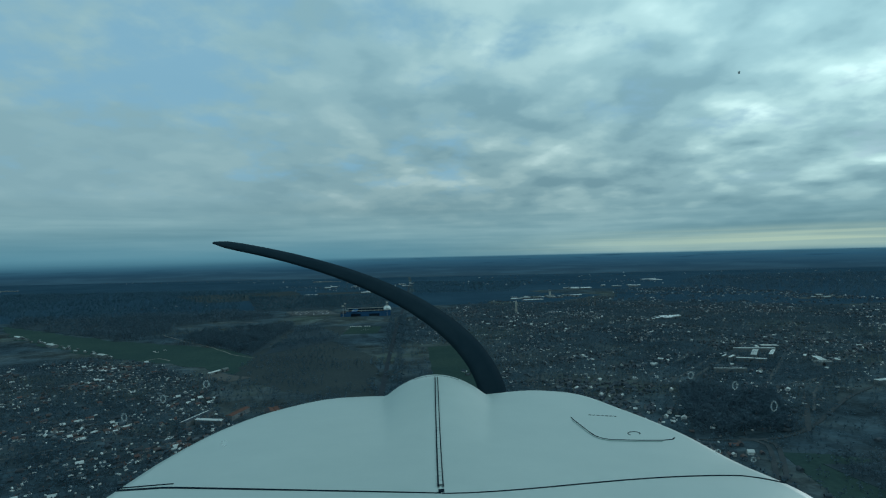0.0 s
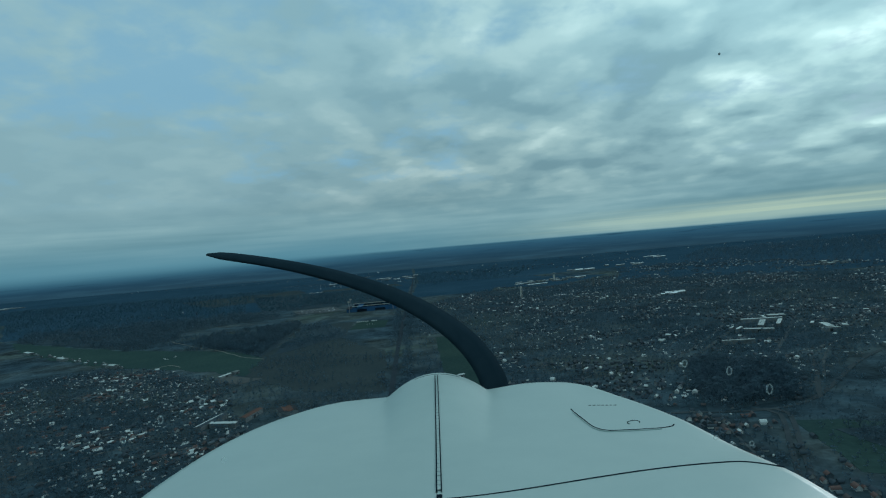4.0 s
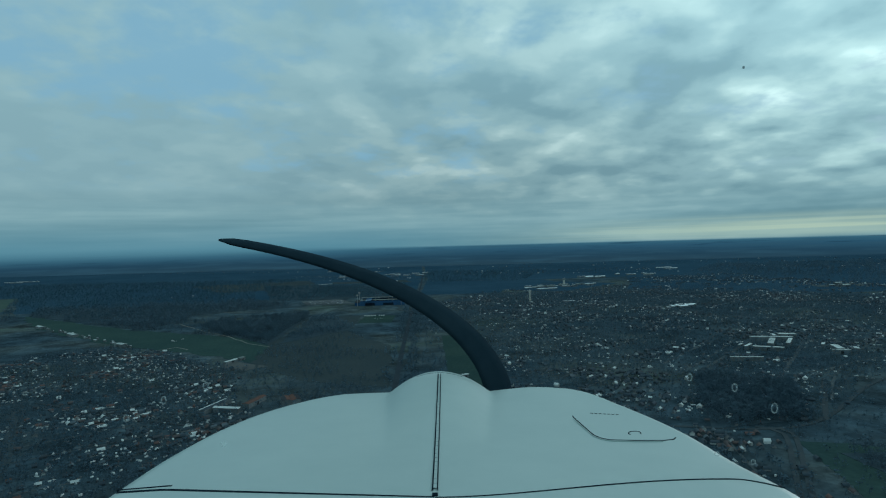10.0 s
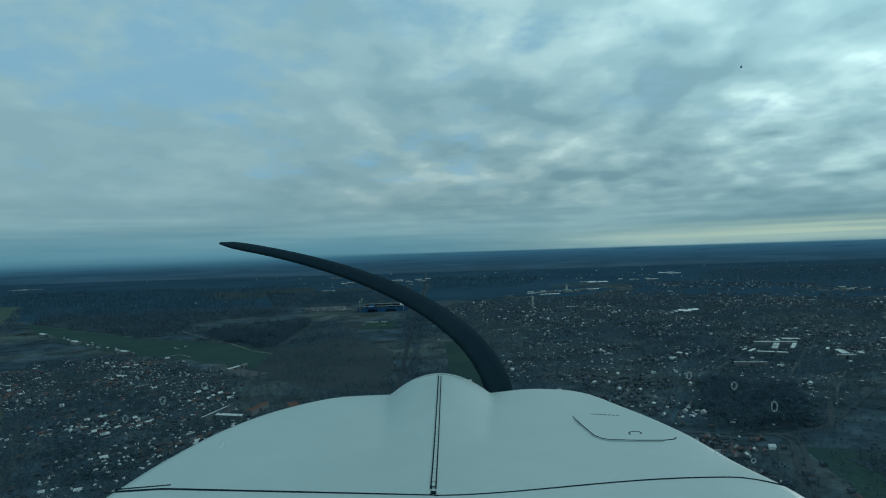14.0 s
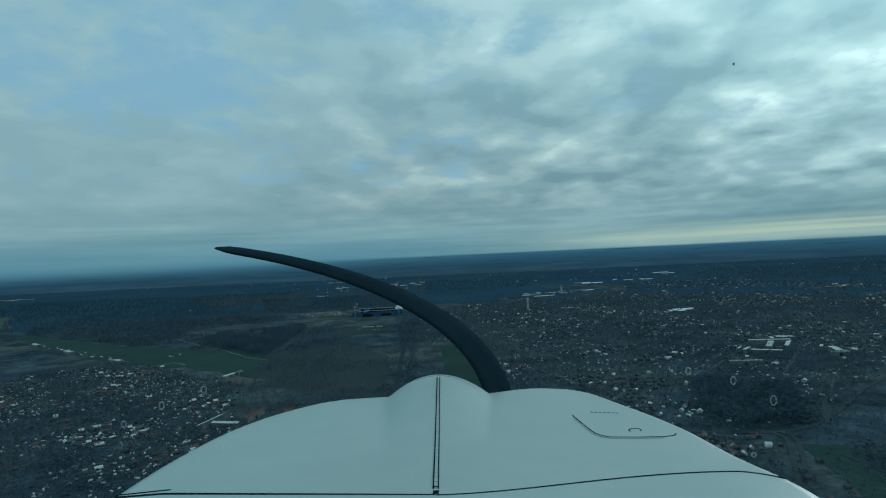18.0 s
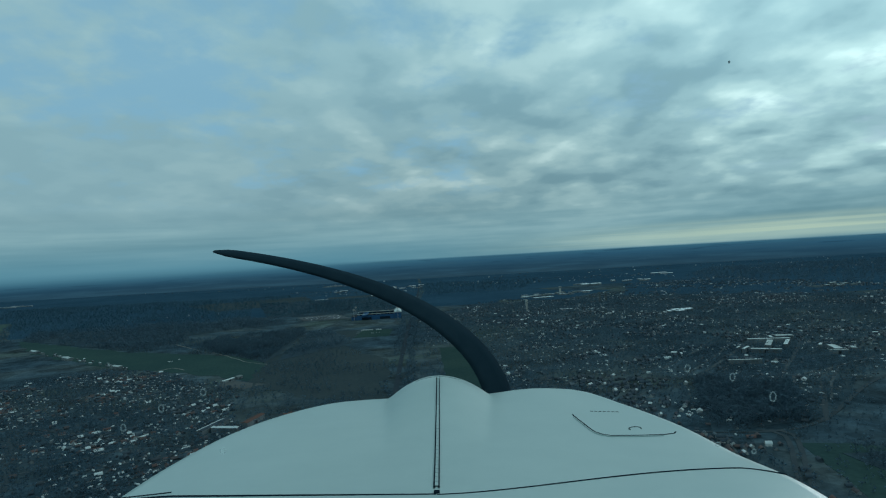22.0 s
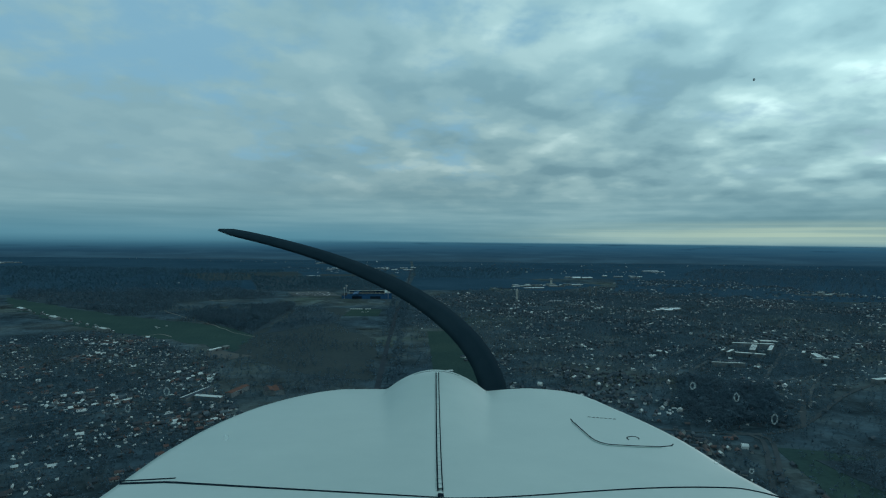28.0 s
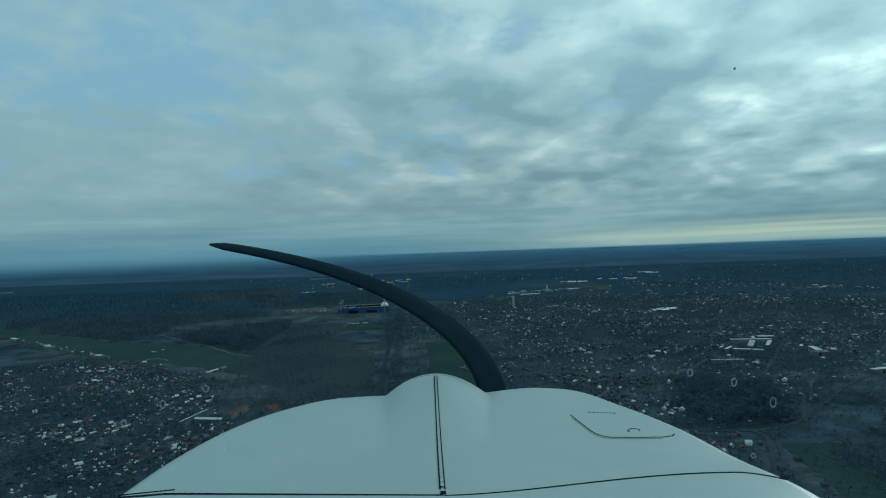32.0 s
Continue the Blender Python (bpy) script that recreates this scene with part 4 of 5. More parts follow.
for row in NEAR_HALLS + FAR_HALLS:
    r = ROOFS[row[5]]
    if r == "white_roof" and row[1] < 900 and row[2] < 50:
        r = ("hall_roof", "dark_roof", "hall_roof")[int(-row[0]) % 3]
    if row[1] > 900 and row[2] < 70:
        row = (*row[:2], 0.75 * row[2], min(30, 1.9 * row[3]), *row[4:])
    hall(*row[:5], high=3.4 if row[3] < 16 else 4.8, roof=r, strips=row[6], label=TEXT[r], gable=row[5] != 3)

def walled_lot(corners, label):
    e = thing("walled_lot", corners[0][0], corners[0][1], 0, label, "yard", "walled lots")
    for (x0, y0), (x1, y1) in zip(corners, corners[1:] + corners[:1]):
        length = math.hypot(x1 - x0, y1 - y0)
        w = part("wall", boxes((0.2, length - .2, -.2, .2, 0, 2.2)), M["cladding"], e)
        w.matrix_local = pose(x0 - corners[0][0], y0 - corners[0][1], 0, 0, 0, math.degrees(math.atan2(y1 - y0, x1 - x0)))
    for k in range(14):
        u, v = rng.uniform(.15, .85, 2)
        p = [(1 - u) * ((1 - v) * a[0] + v * d[0]) + u * ((1 - v) * b[0] + v * c[0]) - corners[0][0] for a, b, c, d in [[tuple(q) for q in corners]]][0]
        q = [(1 - u) * ((1 - v) * a[1] + v * d[1]) + u * ((1 - v) * b[1] + v * c[1]) - corners[0][1] for a, b, c, d in [[tuple(s) for s in corners]]][0]
        s = part("crate", boxes((-rng.uniform(1, 3), rng.uniform(1, 3), -1.2, 1.2, 0, rng.uniform(1.2, 2.8))), M["hall_roof"], e)
        s.matrix_local = pose(p, q, 0, 0, 0, rng.uniform(0, 180))


walled_lot([(-326, 894), (-325, 943), (-284, 918), (-282, 875)], "paved lot inside low pale walls with stacked goods")
walled_lot([(-303, 824), (-304, 871), (-263, 842), (-258, 794)], "builder's yard inside low pale walls with stacked goods")
KEEP_CLEAR += [(-304, 908, 34), (-282, 833, 36)]
# smaller sheds between the halls
WORKS = [(-350, 575), (-392, 797), (-365, 890), (-180, 905), (-135, 700), (-176, 475), (-238, 475)]
for x, y in rng.uniform((-392, 475), (-135, 905), (260, 2)):
    if len([1 for a, b, r in KEEP_CLEAR if math.hypot(a - x, b - y) < r + 9]) or not inside(np.array([(x, y)]), WORKS)[0]:
        continue
    r = ("hall_roof", "dark_roof", "blue_roof", "dark_roof", "hall_roof", "white_roof")[rng.integers(6)]
    hall(x, y, rng.uniform(9, 20), rng.uniform(6, 10), (87, 143, 53)[rng.integers(3)] + rng.normal(0, 4), high=rng.uniform(3.6, 5.5), roof=r, strips=int(rng.integers(0, 3)), label="small " + TEXT[r], gable=bool(rng.integers(2)))

# long pale sheds and factories farther off
FAR_SHEDS = [(-244, 3525, 110, 14), (-519, 3403, 60, 10), (-255, 3580, 50, 8), (347, 2845, 70, 10), (383, 2772, 80, 9), (590, 2960, 70, 10), (430, 2900, 50, 8),
             (340, 2290, 34, 8), (1410, 4183, 120, 14), (1404, 4060, 90, 14), (-653, 4950, 200, 20), (-700, 5080, 130, 18), (-420, 4700, 150, 16)]
for x, y, length, wide in FAR_SHEDS:
    hall(x, y, length, wide, 5 + (x % 17), high=3, roof="skylight", label="long white factory shed with a flat pale roof", group="factory sheds")
cluster(578, 2078, 34, 14, 8, "clinic wings", "white flat-roofed clinic wing among houses", (10, 26), pale=True)
cluster(450, 2900, 130, 16, 12, "plant buildings", "pale plant building beside a factory tower", (14, 50))
cluster(-2750, 4550, 160, 8, 5, "far depots", "far white depot shed at the edge of woods", (40, 110), pale=True)
cluster(-330, 4150, 300, 14, 4, "far farm sheds", "far pale farm shed in open land", (20, 60), pale=True)
cluster(900, 3480, 220, 12, 6, "far works", "far pale works building among trees", (20, 60), pale=True)
cluster(1330, 2560, 110, 9, 12, "far shops", "far pale shop building in a town", (14, 40))
cluster(1750, 2150, 160, 10, 20, "eastern shops", "far pale shop building in the eastern town", (14, 44))
# hangars along the airfield
for x, y, length, wide, turn in ((-960, 2040, 60, 18, 137), (-800, 1888, 62, 18, 137), (-622, 1730, 40, 18, 140)):
    hall(x, y, length * .6, wide * .55, turn, high=5, roof="white_roof", label="low white hangar at the edge of a grass airfield", group="airfield hangars")
for k in range(26):
    t = (k + rng.uniform(-.4, .4)) / 25
    hall(-945 + 350 * t + rng.normal(0, 5), 2030 - 322 * t + rng.normal(0, 5), rng.uniform(5, 16), rng.uniform(3, 5), 137 + rng.normal(0, 12), high=3, roof=("white_roof", "hall_roof", "dark_roof")[rng.integers(3)], label="small pale hut beside a grass airfield", group="airfield huts", bays=1)
# long shed and club house by the allotment
hall(-366, 1540, 30, 6, 68, high=3.2, roof="white_roof", label="long low shed with a pale roof beside an allotment", group="")
hall(-357, 1556, 12, 9, 68, high=4, roof="hall_roof", label="small pale club house at the end of a shed", group="")
# school wings round a court
for x, y, length, wide, turn in ((433, 1491, 40, 9, -28), (490, 1577, 64, 8, -12), (468, 1540, 56, 10, 55), (530, 1600, 26, 16, -15), (494, 1536, 50, 7, 53), (414, 1511, 26, 5, 45), (407, 1520, 16, 4, 45), (505, 1596, 20, 6, 70),
                                 (362, 1423, 42, 4, -12), (526, 1474, 34, 12, 70), (524, 1502, 18, 5, 50), (514, 1449, 24, 5, -13), (545, 1462, 16, 8, 60)):
    hall(x, y, length, wide * 0.85, turn, high=6, roof="white_roof", label="flat-roofed pale school wing round a court", group="school wings", gable=False)
# day nursery: stepped white cubes
for k, (x, y) in enumerate(((192, 967), (199, 973), (202, 962), (209, 968), (212, 957), (219, 963), (224, 954))):
    hall(x, y, 6.5, 5.5, 15, high=1.9, roof="white_roof", label="low white nursery pavilion with a flat roof", group="nursery pavilions", gable=False)
# buildings under the first part of the flight, to the east
for x, y, length, wide, turn, roof in ((452, 533, 30, 10, 5, "white_roof"), (290, 476, 20, 12, 71, "hall_roof"), (426, 592, 16, 9, 5, "white_roof"), (281, 577, 17, 12, 45, "white_roof"), (196, 912, 14, 6, 10, "hall_roof"), (505, 1330, 26, 8, 10, "white_roof")):
    hall(x, y, length, wide, turn, high=5, roof=roof, label=TEXT[roof], group="flat-roofed shops", gable=False)
# orange-roofed halls at the village's edge
for x, y, length, wide, turn, mat in ((-224, 1292, 24, 20, 111, "orange"), (-300, 1275, 46, 8, 74, "roof_red_one"), (-262, 1290, 36, 8, 75, "orange"), (-282, 1262, 30, 8, 164, "roof_red_one")):
    hall(x, y, length, wide, turn, high=5, roof=mat, label="brick hall with an orange clay roof at the village edge", group="clay-roofed halls")
# farm on the long field
hall(-25, 1388, 9, 6, 20, high=3.2, roof="white_roof", label="white farm building on a long green field", group="")
KEEP_CLEAR += [(470, 1505, 75), (-180, 2330, 130), (230, 2312, 16)]


clutter("parked_vehicles", yard_spots([(-359, 570), (-399, 797), (-370, 900), (-173, 915), (-125, 700), (-172, 465), (-240, 465)], 700, (87, 143, 53)), "parked cars, vans and containers in works yards")
clutter("yard_goods", yard_spots([(-940, 1640), (-800, 1540), (-560, 1330), (-425, 1050), (-400, 900), (-455, 905), (-540, 1120), (-680, 1330), (-900, 1440)], 260, (120, 170, 30), (4.0, 9.0), (1.5, 3.2)), "parked trucks and stacked goods between workshops")
rows = [(-440 + 13 * k + 0.3 * j, 2440 + 7.5 * j, radians(80), 4.4, 1.8, 1.5) for k in range(10) for j in range(16) if (j * 7 + k * 5) % 9]
clutter("parked_cars", np.array([r for r in rows if inside(np.array([r[:2]]), [(-466, 2565), (-346, 2605), (-275, 2420), (-419, 2425)])[0]]), "rows of cars parked by the stadium")


# ---- stadium ----
def stadium(x, y, turn):
    e = thing("stadium", x, y, turn, "blue football stadium with dark stands and a white arched end roof", "stadium")
    # near stand: blue back wall with two dark openings, tiers and a roof
    part("wall", boxes((-62, -48, -46, -45, 0, 13), (-20, 4, -46, -45, 0, 13), (34, 46, -46, -45, 0, 13), (-48, -20, -46, -45, 7.5, 13), (4, 34, -46, -45, 7.5, 13)), M["stadium_blue"], e, "blue panelled back wall with openings")
    # near-black panels fill the openings, imitating the shade inside
    for k in range(2):
        part("opening", boxes((-48 + 52 * k, -20 + 54 * k, -44.6, -44.2, 0, 7.5)), M["seat_dark"], e, "near-black panel for the shade in an opening under the stand")
    for k in range(5):
        part("tier", boxes((-60, 44, -44 + 3 * k, -41 + 3 * k, 0, 10 - 2 * k)), M["seat_dark"], e)
    part("roof", prism([(-46.5, 13.2), (-30, 15.0), (-30, 15.5), (-46.5, 13.8)], -62, 46), M["stadium_blue"], e).rotation_euler = (0, 0, 0)
    # opposite stand, taller
    part("wall", boxes((-60, 46, 50, 51, 0, 17)), M["stadium_blue"], e)
    for k in range(6):
        part("tier", boxes((-60, 46, 32 + 3 * k, 35 + 3 * k, 0, 2 + 2 * k)), M["seat_dark"], e)
    part("roof", boxes((-62, 48, 30, 51.5, 17.1, 18.0)), M["seat_dark"], e, "dark flat stand roof")
    part("fascia", boxes((-62, 48, 29.4, 29.9, 16.6, 18.3)), M["white_roof"], e, "pale roof edge")
    part("fascia", boxes((-62, 46, -29.9, -29.4, 14.6, 16.2)), M["white_roof"], e, "pale roof edge")
    for k in range(9):
        part("column", boxes((-60 + 13 * k, -59.4 + 13 * k, 30.5, 31.1, 0, 17)), M["steel"], e)
    # west end, low blue block
    part("end_block", boxes((-78, -63, -40, 44, 0, 9)), M["stadium_blue"], e, "low blue end stand")
    part("end_roof", boxes((-79, -62.4, -41, 45, 9.05, 9.8)), M["dark_roof"], e)
    # east end: blue block under a white arched roof
    part("end_block", boxes((47, 66, -46, 50, 0, 17)), M["stadium_blue"], e, "tall blue end building")
    n = 14
    bm = bmesh.new()
    arch = [(46 + 21 * k / n, 17.1 + 5.0 * math.sin(math.pi * k / n)) for k in range(n + 1)]
    prism_into(bm, arch + [(x, z - 0.0) for x, z in [(67, 16.9), (46, 16.9)]], -48, 52)
    bmesh.ops.recalc_face_normals(bm, faces=bm.faces)
    part("arched_roof", bm, M["white_roof"], e, "white arched roof")
    part("pitch", boxes((-54, 40, -27, 27, 0, 0.5)), M["turf"], e, "green playing field")
    for sx, sy in ((-70, 47), (-70, -43), (56, 56), (56, -50)):
        mast = part("floodlight_mast", boxes((sx - .5, sx + .5, sy - .5, sy + .5, 0, 31)), M["steel"], e)
        part("lamp_head", boxes((sx - 3, sx + 3, sy - .7, sy - .55, 29, 33)), M["concrete"], mast)
    return e


stadium(-193, 2398, 2)


# ---- tower block, factory tower, far chimneys ----
def tower_block(x, y, turn, wide, deep, floors, label, skin="cladding"):
    e = thing("tower_block", x, y, turn, label, "tower")
    h = floors * 2.9 + 1
    part("shaft", boxes((-wide / 2, wide / 2, -deep / 2, deep / 2, 0, h)), M[skin], e)
    part("parapet", boxes((-wide / 2 - .3, wide / 2 + .3, -deep / 2 - .3, deep / 2 + .3, h + .01, h + 1.1)), M[skin], e)
    part("lift_house", boxes((-2, 2, -2, 2, h + 1.12, h + 4)), M[skin], e)
    for k in range(floors):
        z = 1.2 + 2.9 * k
        for sgn in (-1, 1):
            part("window", boxes((sgn * wide / 4 - .7, sgn * wide / 4 + .7, -deep / 2 - .06, -deep / 2 + .05, z, z + 1.4)), M["glass"], e)
    return e


tower_block(237, 2326, 4, 5, 6, 10, skin="concrete", label="slim pale concrete tower block above low houses")
for x, y in ((501, 2484), (518, 2478)):
    tower_block(x, y, 8, 5, 5, 9, "pale concrete flats block in the far town")


def factory_tower(x, y):
    e = thing("factory_tower", x, y, 0, "pale concrete factory tower with a wider head", "tower")
    part("shaft", boxes((-3, 3, -3, 3, 0, 22)), M["concrete"], e)
    part("head", boxes((-5, 5, -4.5, 4.5, 22.1, 28)), M["cladding"], e)
    part("rail", boxes((-5.2, 5.2, -4.7, -4.6, 28.1, 29), (-5.2, 5.2, 4.6, 4.7, 28.1, 29)), M["steel"], e)
    part("base_hall", boxes((-20, 20, -9, 9, 0, 5)), M["cladding"], e)


factory_tower(484, 2924)


def far_tower(x, y, high):
    e = thing("far_tower", x, y, 0, "far slim white tower on the horizon", "tower", "far towers")
    bm = bmesh.new()
    bmesh.ops.create_cone(bm, cap_ends=True, segments=10, radius1=11, radius2=7, depth=high)
    bmesh.ops.translate(bm, verts=bm.verts, vec=(0, 0, high / 2))
    part("shaft", bm, M["skylight"], e)
    part("cap", boxes((-9, 9, -9, 9, high + .1, high + 8)), M["cladding"], e)


for k, (dx, high) in enumerate(((0, 95), (120, 120), (235, 105), (300, 70), (430, 115))):
    far_tower(-5260 + dx, 10330 + 40 * k, high)


# ---- small white things on the grass ----
def marker(x, y, turn, length, label):
    e = thing("ground_marker", x, y, turn, label, "marker", "airfield markers", z=0.25)
    part("panel", boxes((-length / 2, length / 2, -.5, .5, 0, .35)), M["line"], e)
    part("foot", boxes((-length / 2, -length / 2 + .2, -.6, .6, 0, .1), (length / 2 - .2, length / 2, -.6, .6, 0, .1)), M["steel"], e)


for x, y, turn, length in ((-553, 1782, 15, 5), (-551, 1778, -20, 4), (-545, 1773, 40, 7), (-539, 1796, 55, 6)):
    marker(x, y, turn, length, "white marker panel lying on airfield grass")


def goal(x, y, turn):
    e = thing("football_goal", x, y, turn, "white football goal on the practice pitch", "goal", "football goals", z=0.28)
    part("crossbar", boxes((-3.7, 3.7, -.08, .08, 2.36, 2.52)), M["line"], e)
    for sx in (-3.66, 3.66):
        part("post", boxes((sx - .08, sx + .08, -.08, .08, 0, 2.36)), M["line"], e)
    part("net_frame", boxes((-3.6, 3.6, 1.3, 1.4, 0, .12)), M["steel"], e)


goal(-184, 2020, 4)
goal(-172, 2019, 4)
for k in range(9):
    e = thing("perimeter_board", -216 + 5.0 * k + (6 if k > 5 else 0), 2088 - 0.2 * k, 0, "white board at the edge of a practice pitch", "board", "perimeter boards", z=0.28)
    part("panel", boxes((-1.9, 1.9, -.1, .1, .1, 2.2)), M["line"], e)
    part("stay", boxes((-1.7, -1.55, .1, .5, 0, 1.2), (1.55, 1.7, .1, .5, 0, 1.2)), M["steel"], e)


# ---- districts of houses ----
def house(size, red):
    """One gabled house with walls, roof and chimney."""
    e = thing("house", 0, 0, 0, "small gabled house with a red clay roof and plastered walls" if red else "small gabled house with a dark tiled roof and plastered walls", "house", "village houses" if red else "suburb houses")
    w, d, eave, ridge = size
    bm = bmesh.new()
    prism_into(bm, [(-d / 2, -.3), (d / 2, -.3), (d / 2, eave), (0, ridge - .25), (-d / 2, eave)], -w / 2, w / 2)
    bmesh.ops.rotate(bm, verts=bm.verts, matrix=Matrix.Rotation(radians(90), 3, "Z"))
    part("wall", bm, M["wall_one"], e)
    bm = bmesh.new()
    for sgn in (1, -1):
        prism_into(bm, [(0, ridge - .2), (sgn * (d / 2 + .3), eave - .35), (sgn * (d / 2 + .3), eave - .12), (0, ridge + .10)][::sgn], -w / 2 - .4, w / 2 + .4)
    bmesh.ops.rotate(bm, verts=bm.verts, matrix=Matrix.Rotation(radians(90), 3, "Z"))
    bmesh.ops.recalc_face_normals(bm, faces=bm.faces)
    part("roof", bm, M["roof_red_one" if red else "roof_one"], e)
    part("door", boxes((-.35, .35, -d / 2 - .06, -d / 2 + .05, 0, 1.3)), M["dark_roof"], e)
    part("chimney", boxes((w * .2, w * .2 + .45, .25, .7, ridge - 1.0, ridge + .5)), M["brick"], e)
    for u in (-w / 3, w / 3):
        part("window", boxes((u - .45, u + .45, -d / 2 - .05, -d / 2 + .05, .5, 1.2)), M["glass"], e)
    for sgn in (-1, 1):
        part("window", boxes((sgn * w / 2 - .05, sgn * w / 2 + .05, -.4, .4, eave - .2, eave + .4)), M["glass"], e)
    return e


VILLAGE = [(-720, 1500), (-730, 1640), (-640, 1705), (-500, 1635), (-345, 1490), (-300, 1330), (-250, 1245), (-210, 1180), (-230, 1060), (-300, 1030), (-366, 1050), (-500, 1240)]
district("village", VILLAGE, 35, True, "dense village of small gabled houses with red and grey roofs", tree_step=5.4, single=120, grow=1.2, row=14.5, lot=6.0, keep=0.8, least=0.12, even=0.25)
lanes("residential_streets", VILLAGE, 35, row=14.5, skip=3)
RAIL_SIDE = [(-90, 1010), (-80, 1150), (90, 1150), (150, 960), (110, 760), (-60, 780)]
district("rail_side_estate", RAIL_SIDE, 12, True, "estate of gabled houses beside the railway", tree_step=7.5, single=60, row=16, lot=6.6, keep=0.9, least=0.25)
lanes("residential_streets", RAIL_SIDE, 12, row=16, skip=3)
SUBURB = [(30, 1190), (30, 1760), (-60, 1770), (-65, 2300), (120, 2650), (700, 2650), (1150, 2300), (1200, 1800), (760, 1560), (640, 1420), (437, 1300), (260, 1165)]
district("suburb", SUBURB, 50, False, "wide suburb of gabled houses among leafless gardens", tree_step=6.6, single=40, row=19, lot=7.6, keep=0.62, least=0.04, even=0.12, grow=1.3)
lanes("residential_streets", SUBURB, 50, row=19, skip=3)
EAST = [(150, 420), (120, 740), (180, 900), (420, 850), (540, 1090), (640, 1080), (1000, 1050), (1000, 700), (600, 420)]
district("east_suburb", EAST, 65, False, "suburb of gabled houses with dark gardens", tree_step=7, single=55, row=21, lot=8.5, keep=0.65, least=0.06, even=0.15, grow=1.3)
lanes("residential_streets", EAST, 65, row=21, skip=3)
GARDENS = [(250, 890), (320, 1120), (440, 1280), (640, 1390), (780, 1490), (1240, 1590), (1100, 1060), (640, 1080), (540, 1095), (430, 860)]
district("garden_suburb", GARDENS, 30, False, "loose suburb of gabled houses among dark gardens", tree_step=9, single=20, row=30, lot=12, keep=0.6)
lanes("residential_streets", GARDENS, 30, row=30, skip=2)
PARK_SIDE = [(100, 880), (132, 1148), (205, 1148), (188, 1060), (168, 1000), (240, 968), (310, 900), (210, 850)]
district("park_side_rows", PARK_SIDE, 72, True, "rows of small gabled houses beside a park road", tree_step=7, row=15, lot=6.2, keep=0.85, least=0.25, grow=1.2)
lanes("residential_streets", PARK_SIDE, 72, row=15, skip=3)
district("south_estate", [(-130, 690), (-100, 770), (120, 740), (150, 420), (-150, 420)], 10, False, "estate of gabled houses south of the railway", tree_step=10, row=30, lot=13, keep=0.6)
lanes("residential_streets", [(-130, 690), (-100, 770), (120, 740), (150, 420), (-150, 420)], 10, row=30, skip=2)
district("far_town", [(700, 2650), (120, 2660), (230, 2790), (420, 2650), (740, 2960), (900, 3300), (1400, 3500), (1500, 2400), (1150, 2310)], 15, False, "far town of houses among trees", tree_step=17, row=36, lot=15, keep=0.75)
district("east_town", [(1210, 1800), (1160, 2290), (1500, 2380), (2600, 2500), (2300, 1500), (1300, 1650)], 30, False, "far eastern town of houses among trees", tree_step=17, row=36, lot=15, keep=0.7)
district("far_village", [(-900, 4300), (-50, 4400), (-50, 3700), (-650, 3750)], 5, False, "far village strung along a road", tree_step=40, row=60, lot=26, keep=0.8, grow=1.4)
district("west_hamlet", [(-1150, 2750), (-800, 2750), (-750, 2950), (-1150, 2950)], 5, False, "far hamlet in the woods", tree_step=40, row=60, lot=26, keep=0.4, grow=1.2)
district("woodside", [(1500, 3650), (2600, 3200), (2900, 3900), (1800, 4300)], 25, False, "far houses strung through the woods", tree_step=60, row=80, lot=34, keep=0.6, grow=1.4)
district("north_town", [(150, 3900), (1300, 3700), (1500, 4400), (150, 4500)], 8, False, "far houses strung through the northern woods", tree_step=60, row=80, lot=34, keep=0.6, grow=1.4)

district("horizon_town", [(-2800, 5600), (-2700, 6900), (-300, 6200), (-300, 4700)], 8, False, "far town of pale houses near the horizon", tree_step=90, row=170, lot=50, keep=0.4, grow=1.8)
district("horizon_suburb", [(200, 4700), (200, 6200), (3500, 5600), (3200, 4500)], 8, False, "far suburb of pale houses near the horizon", tree_step=90, row=170, lot=55, keep=0.32, grow=1.8)

def garden_spots(poly, step, keep):
    g = scatter(poly, step, keep=keep, patchy=0.8)
    n = len(g)
    size = rng.uniform(0.8, 2.0, n)
    return np.stack([g[:, 0], g[:, 1], rng.uniform(0, 3.14, n), size * rng.uniform(1.3, 2.8, n), size * 0.8, rng.uniform(0.6, 1.4, n)], -1)


for poly, step, keep in ((VILLAGE, 6.4, 0.75), (SUBURB, 9.0, 0.5), (RAIL_SIDE, 7.5, 0.5), (PARK_SIDE, 7.5, 0.5), (EAST, 10.0, 0.45), (GARDENS, 13.0, 0.45)):
    clutter("garden_sheds", garden_spots(poly, step, keep), "small pale sheds, greenhouses and cars between gardens", M["shed_mix"], "sheds")

models = {(k, red): house(HOUSE_SIZES[k], red) for k in range(3) for red in (False, True)}
used = set()
for x, y, turn, size, k, red in NEAR_SPOTS:
    m = pose(x, y, 0, 0, 0, math.degrees(turn))
    if (k, red) in used:
        copy_thing(models[k, red], m)
    else:
        models[k, red].matrix_world = m
        used.add((k, red))


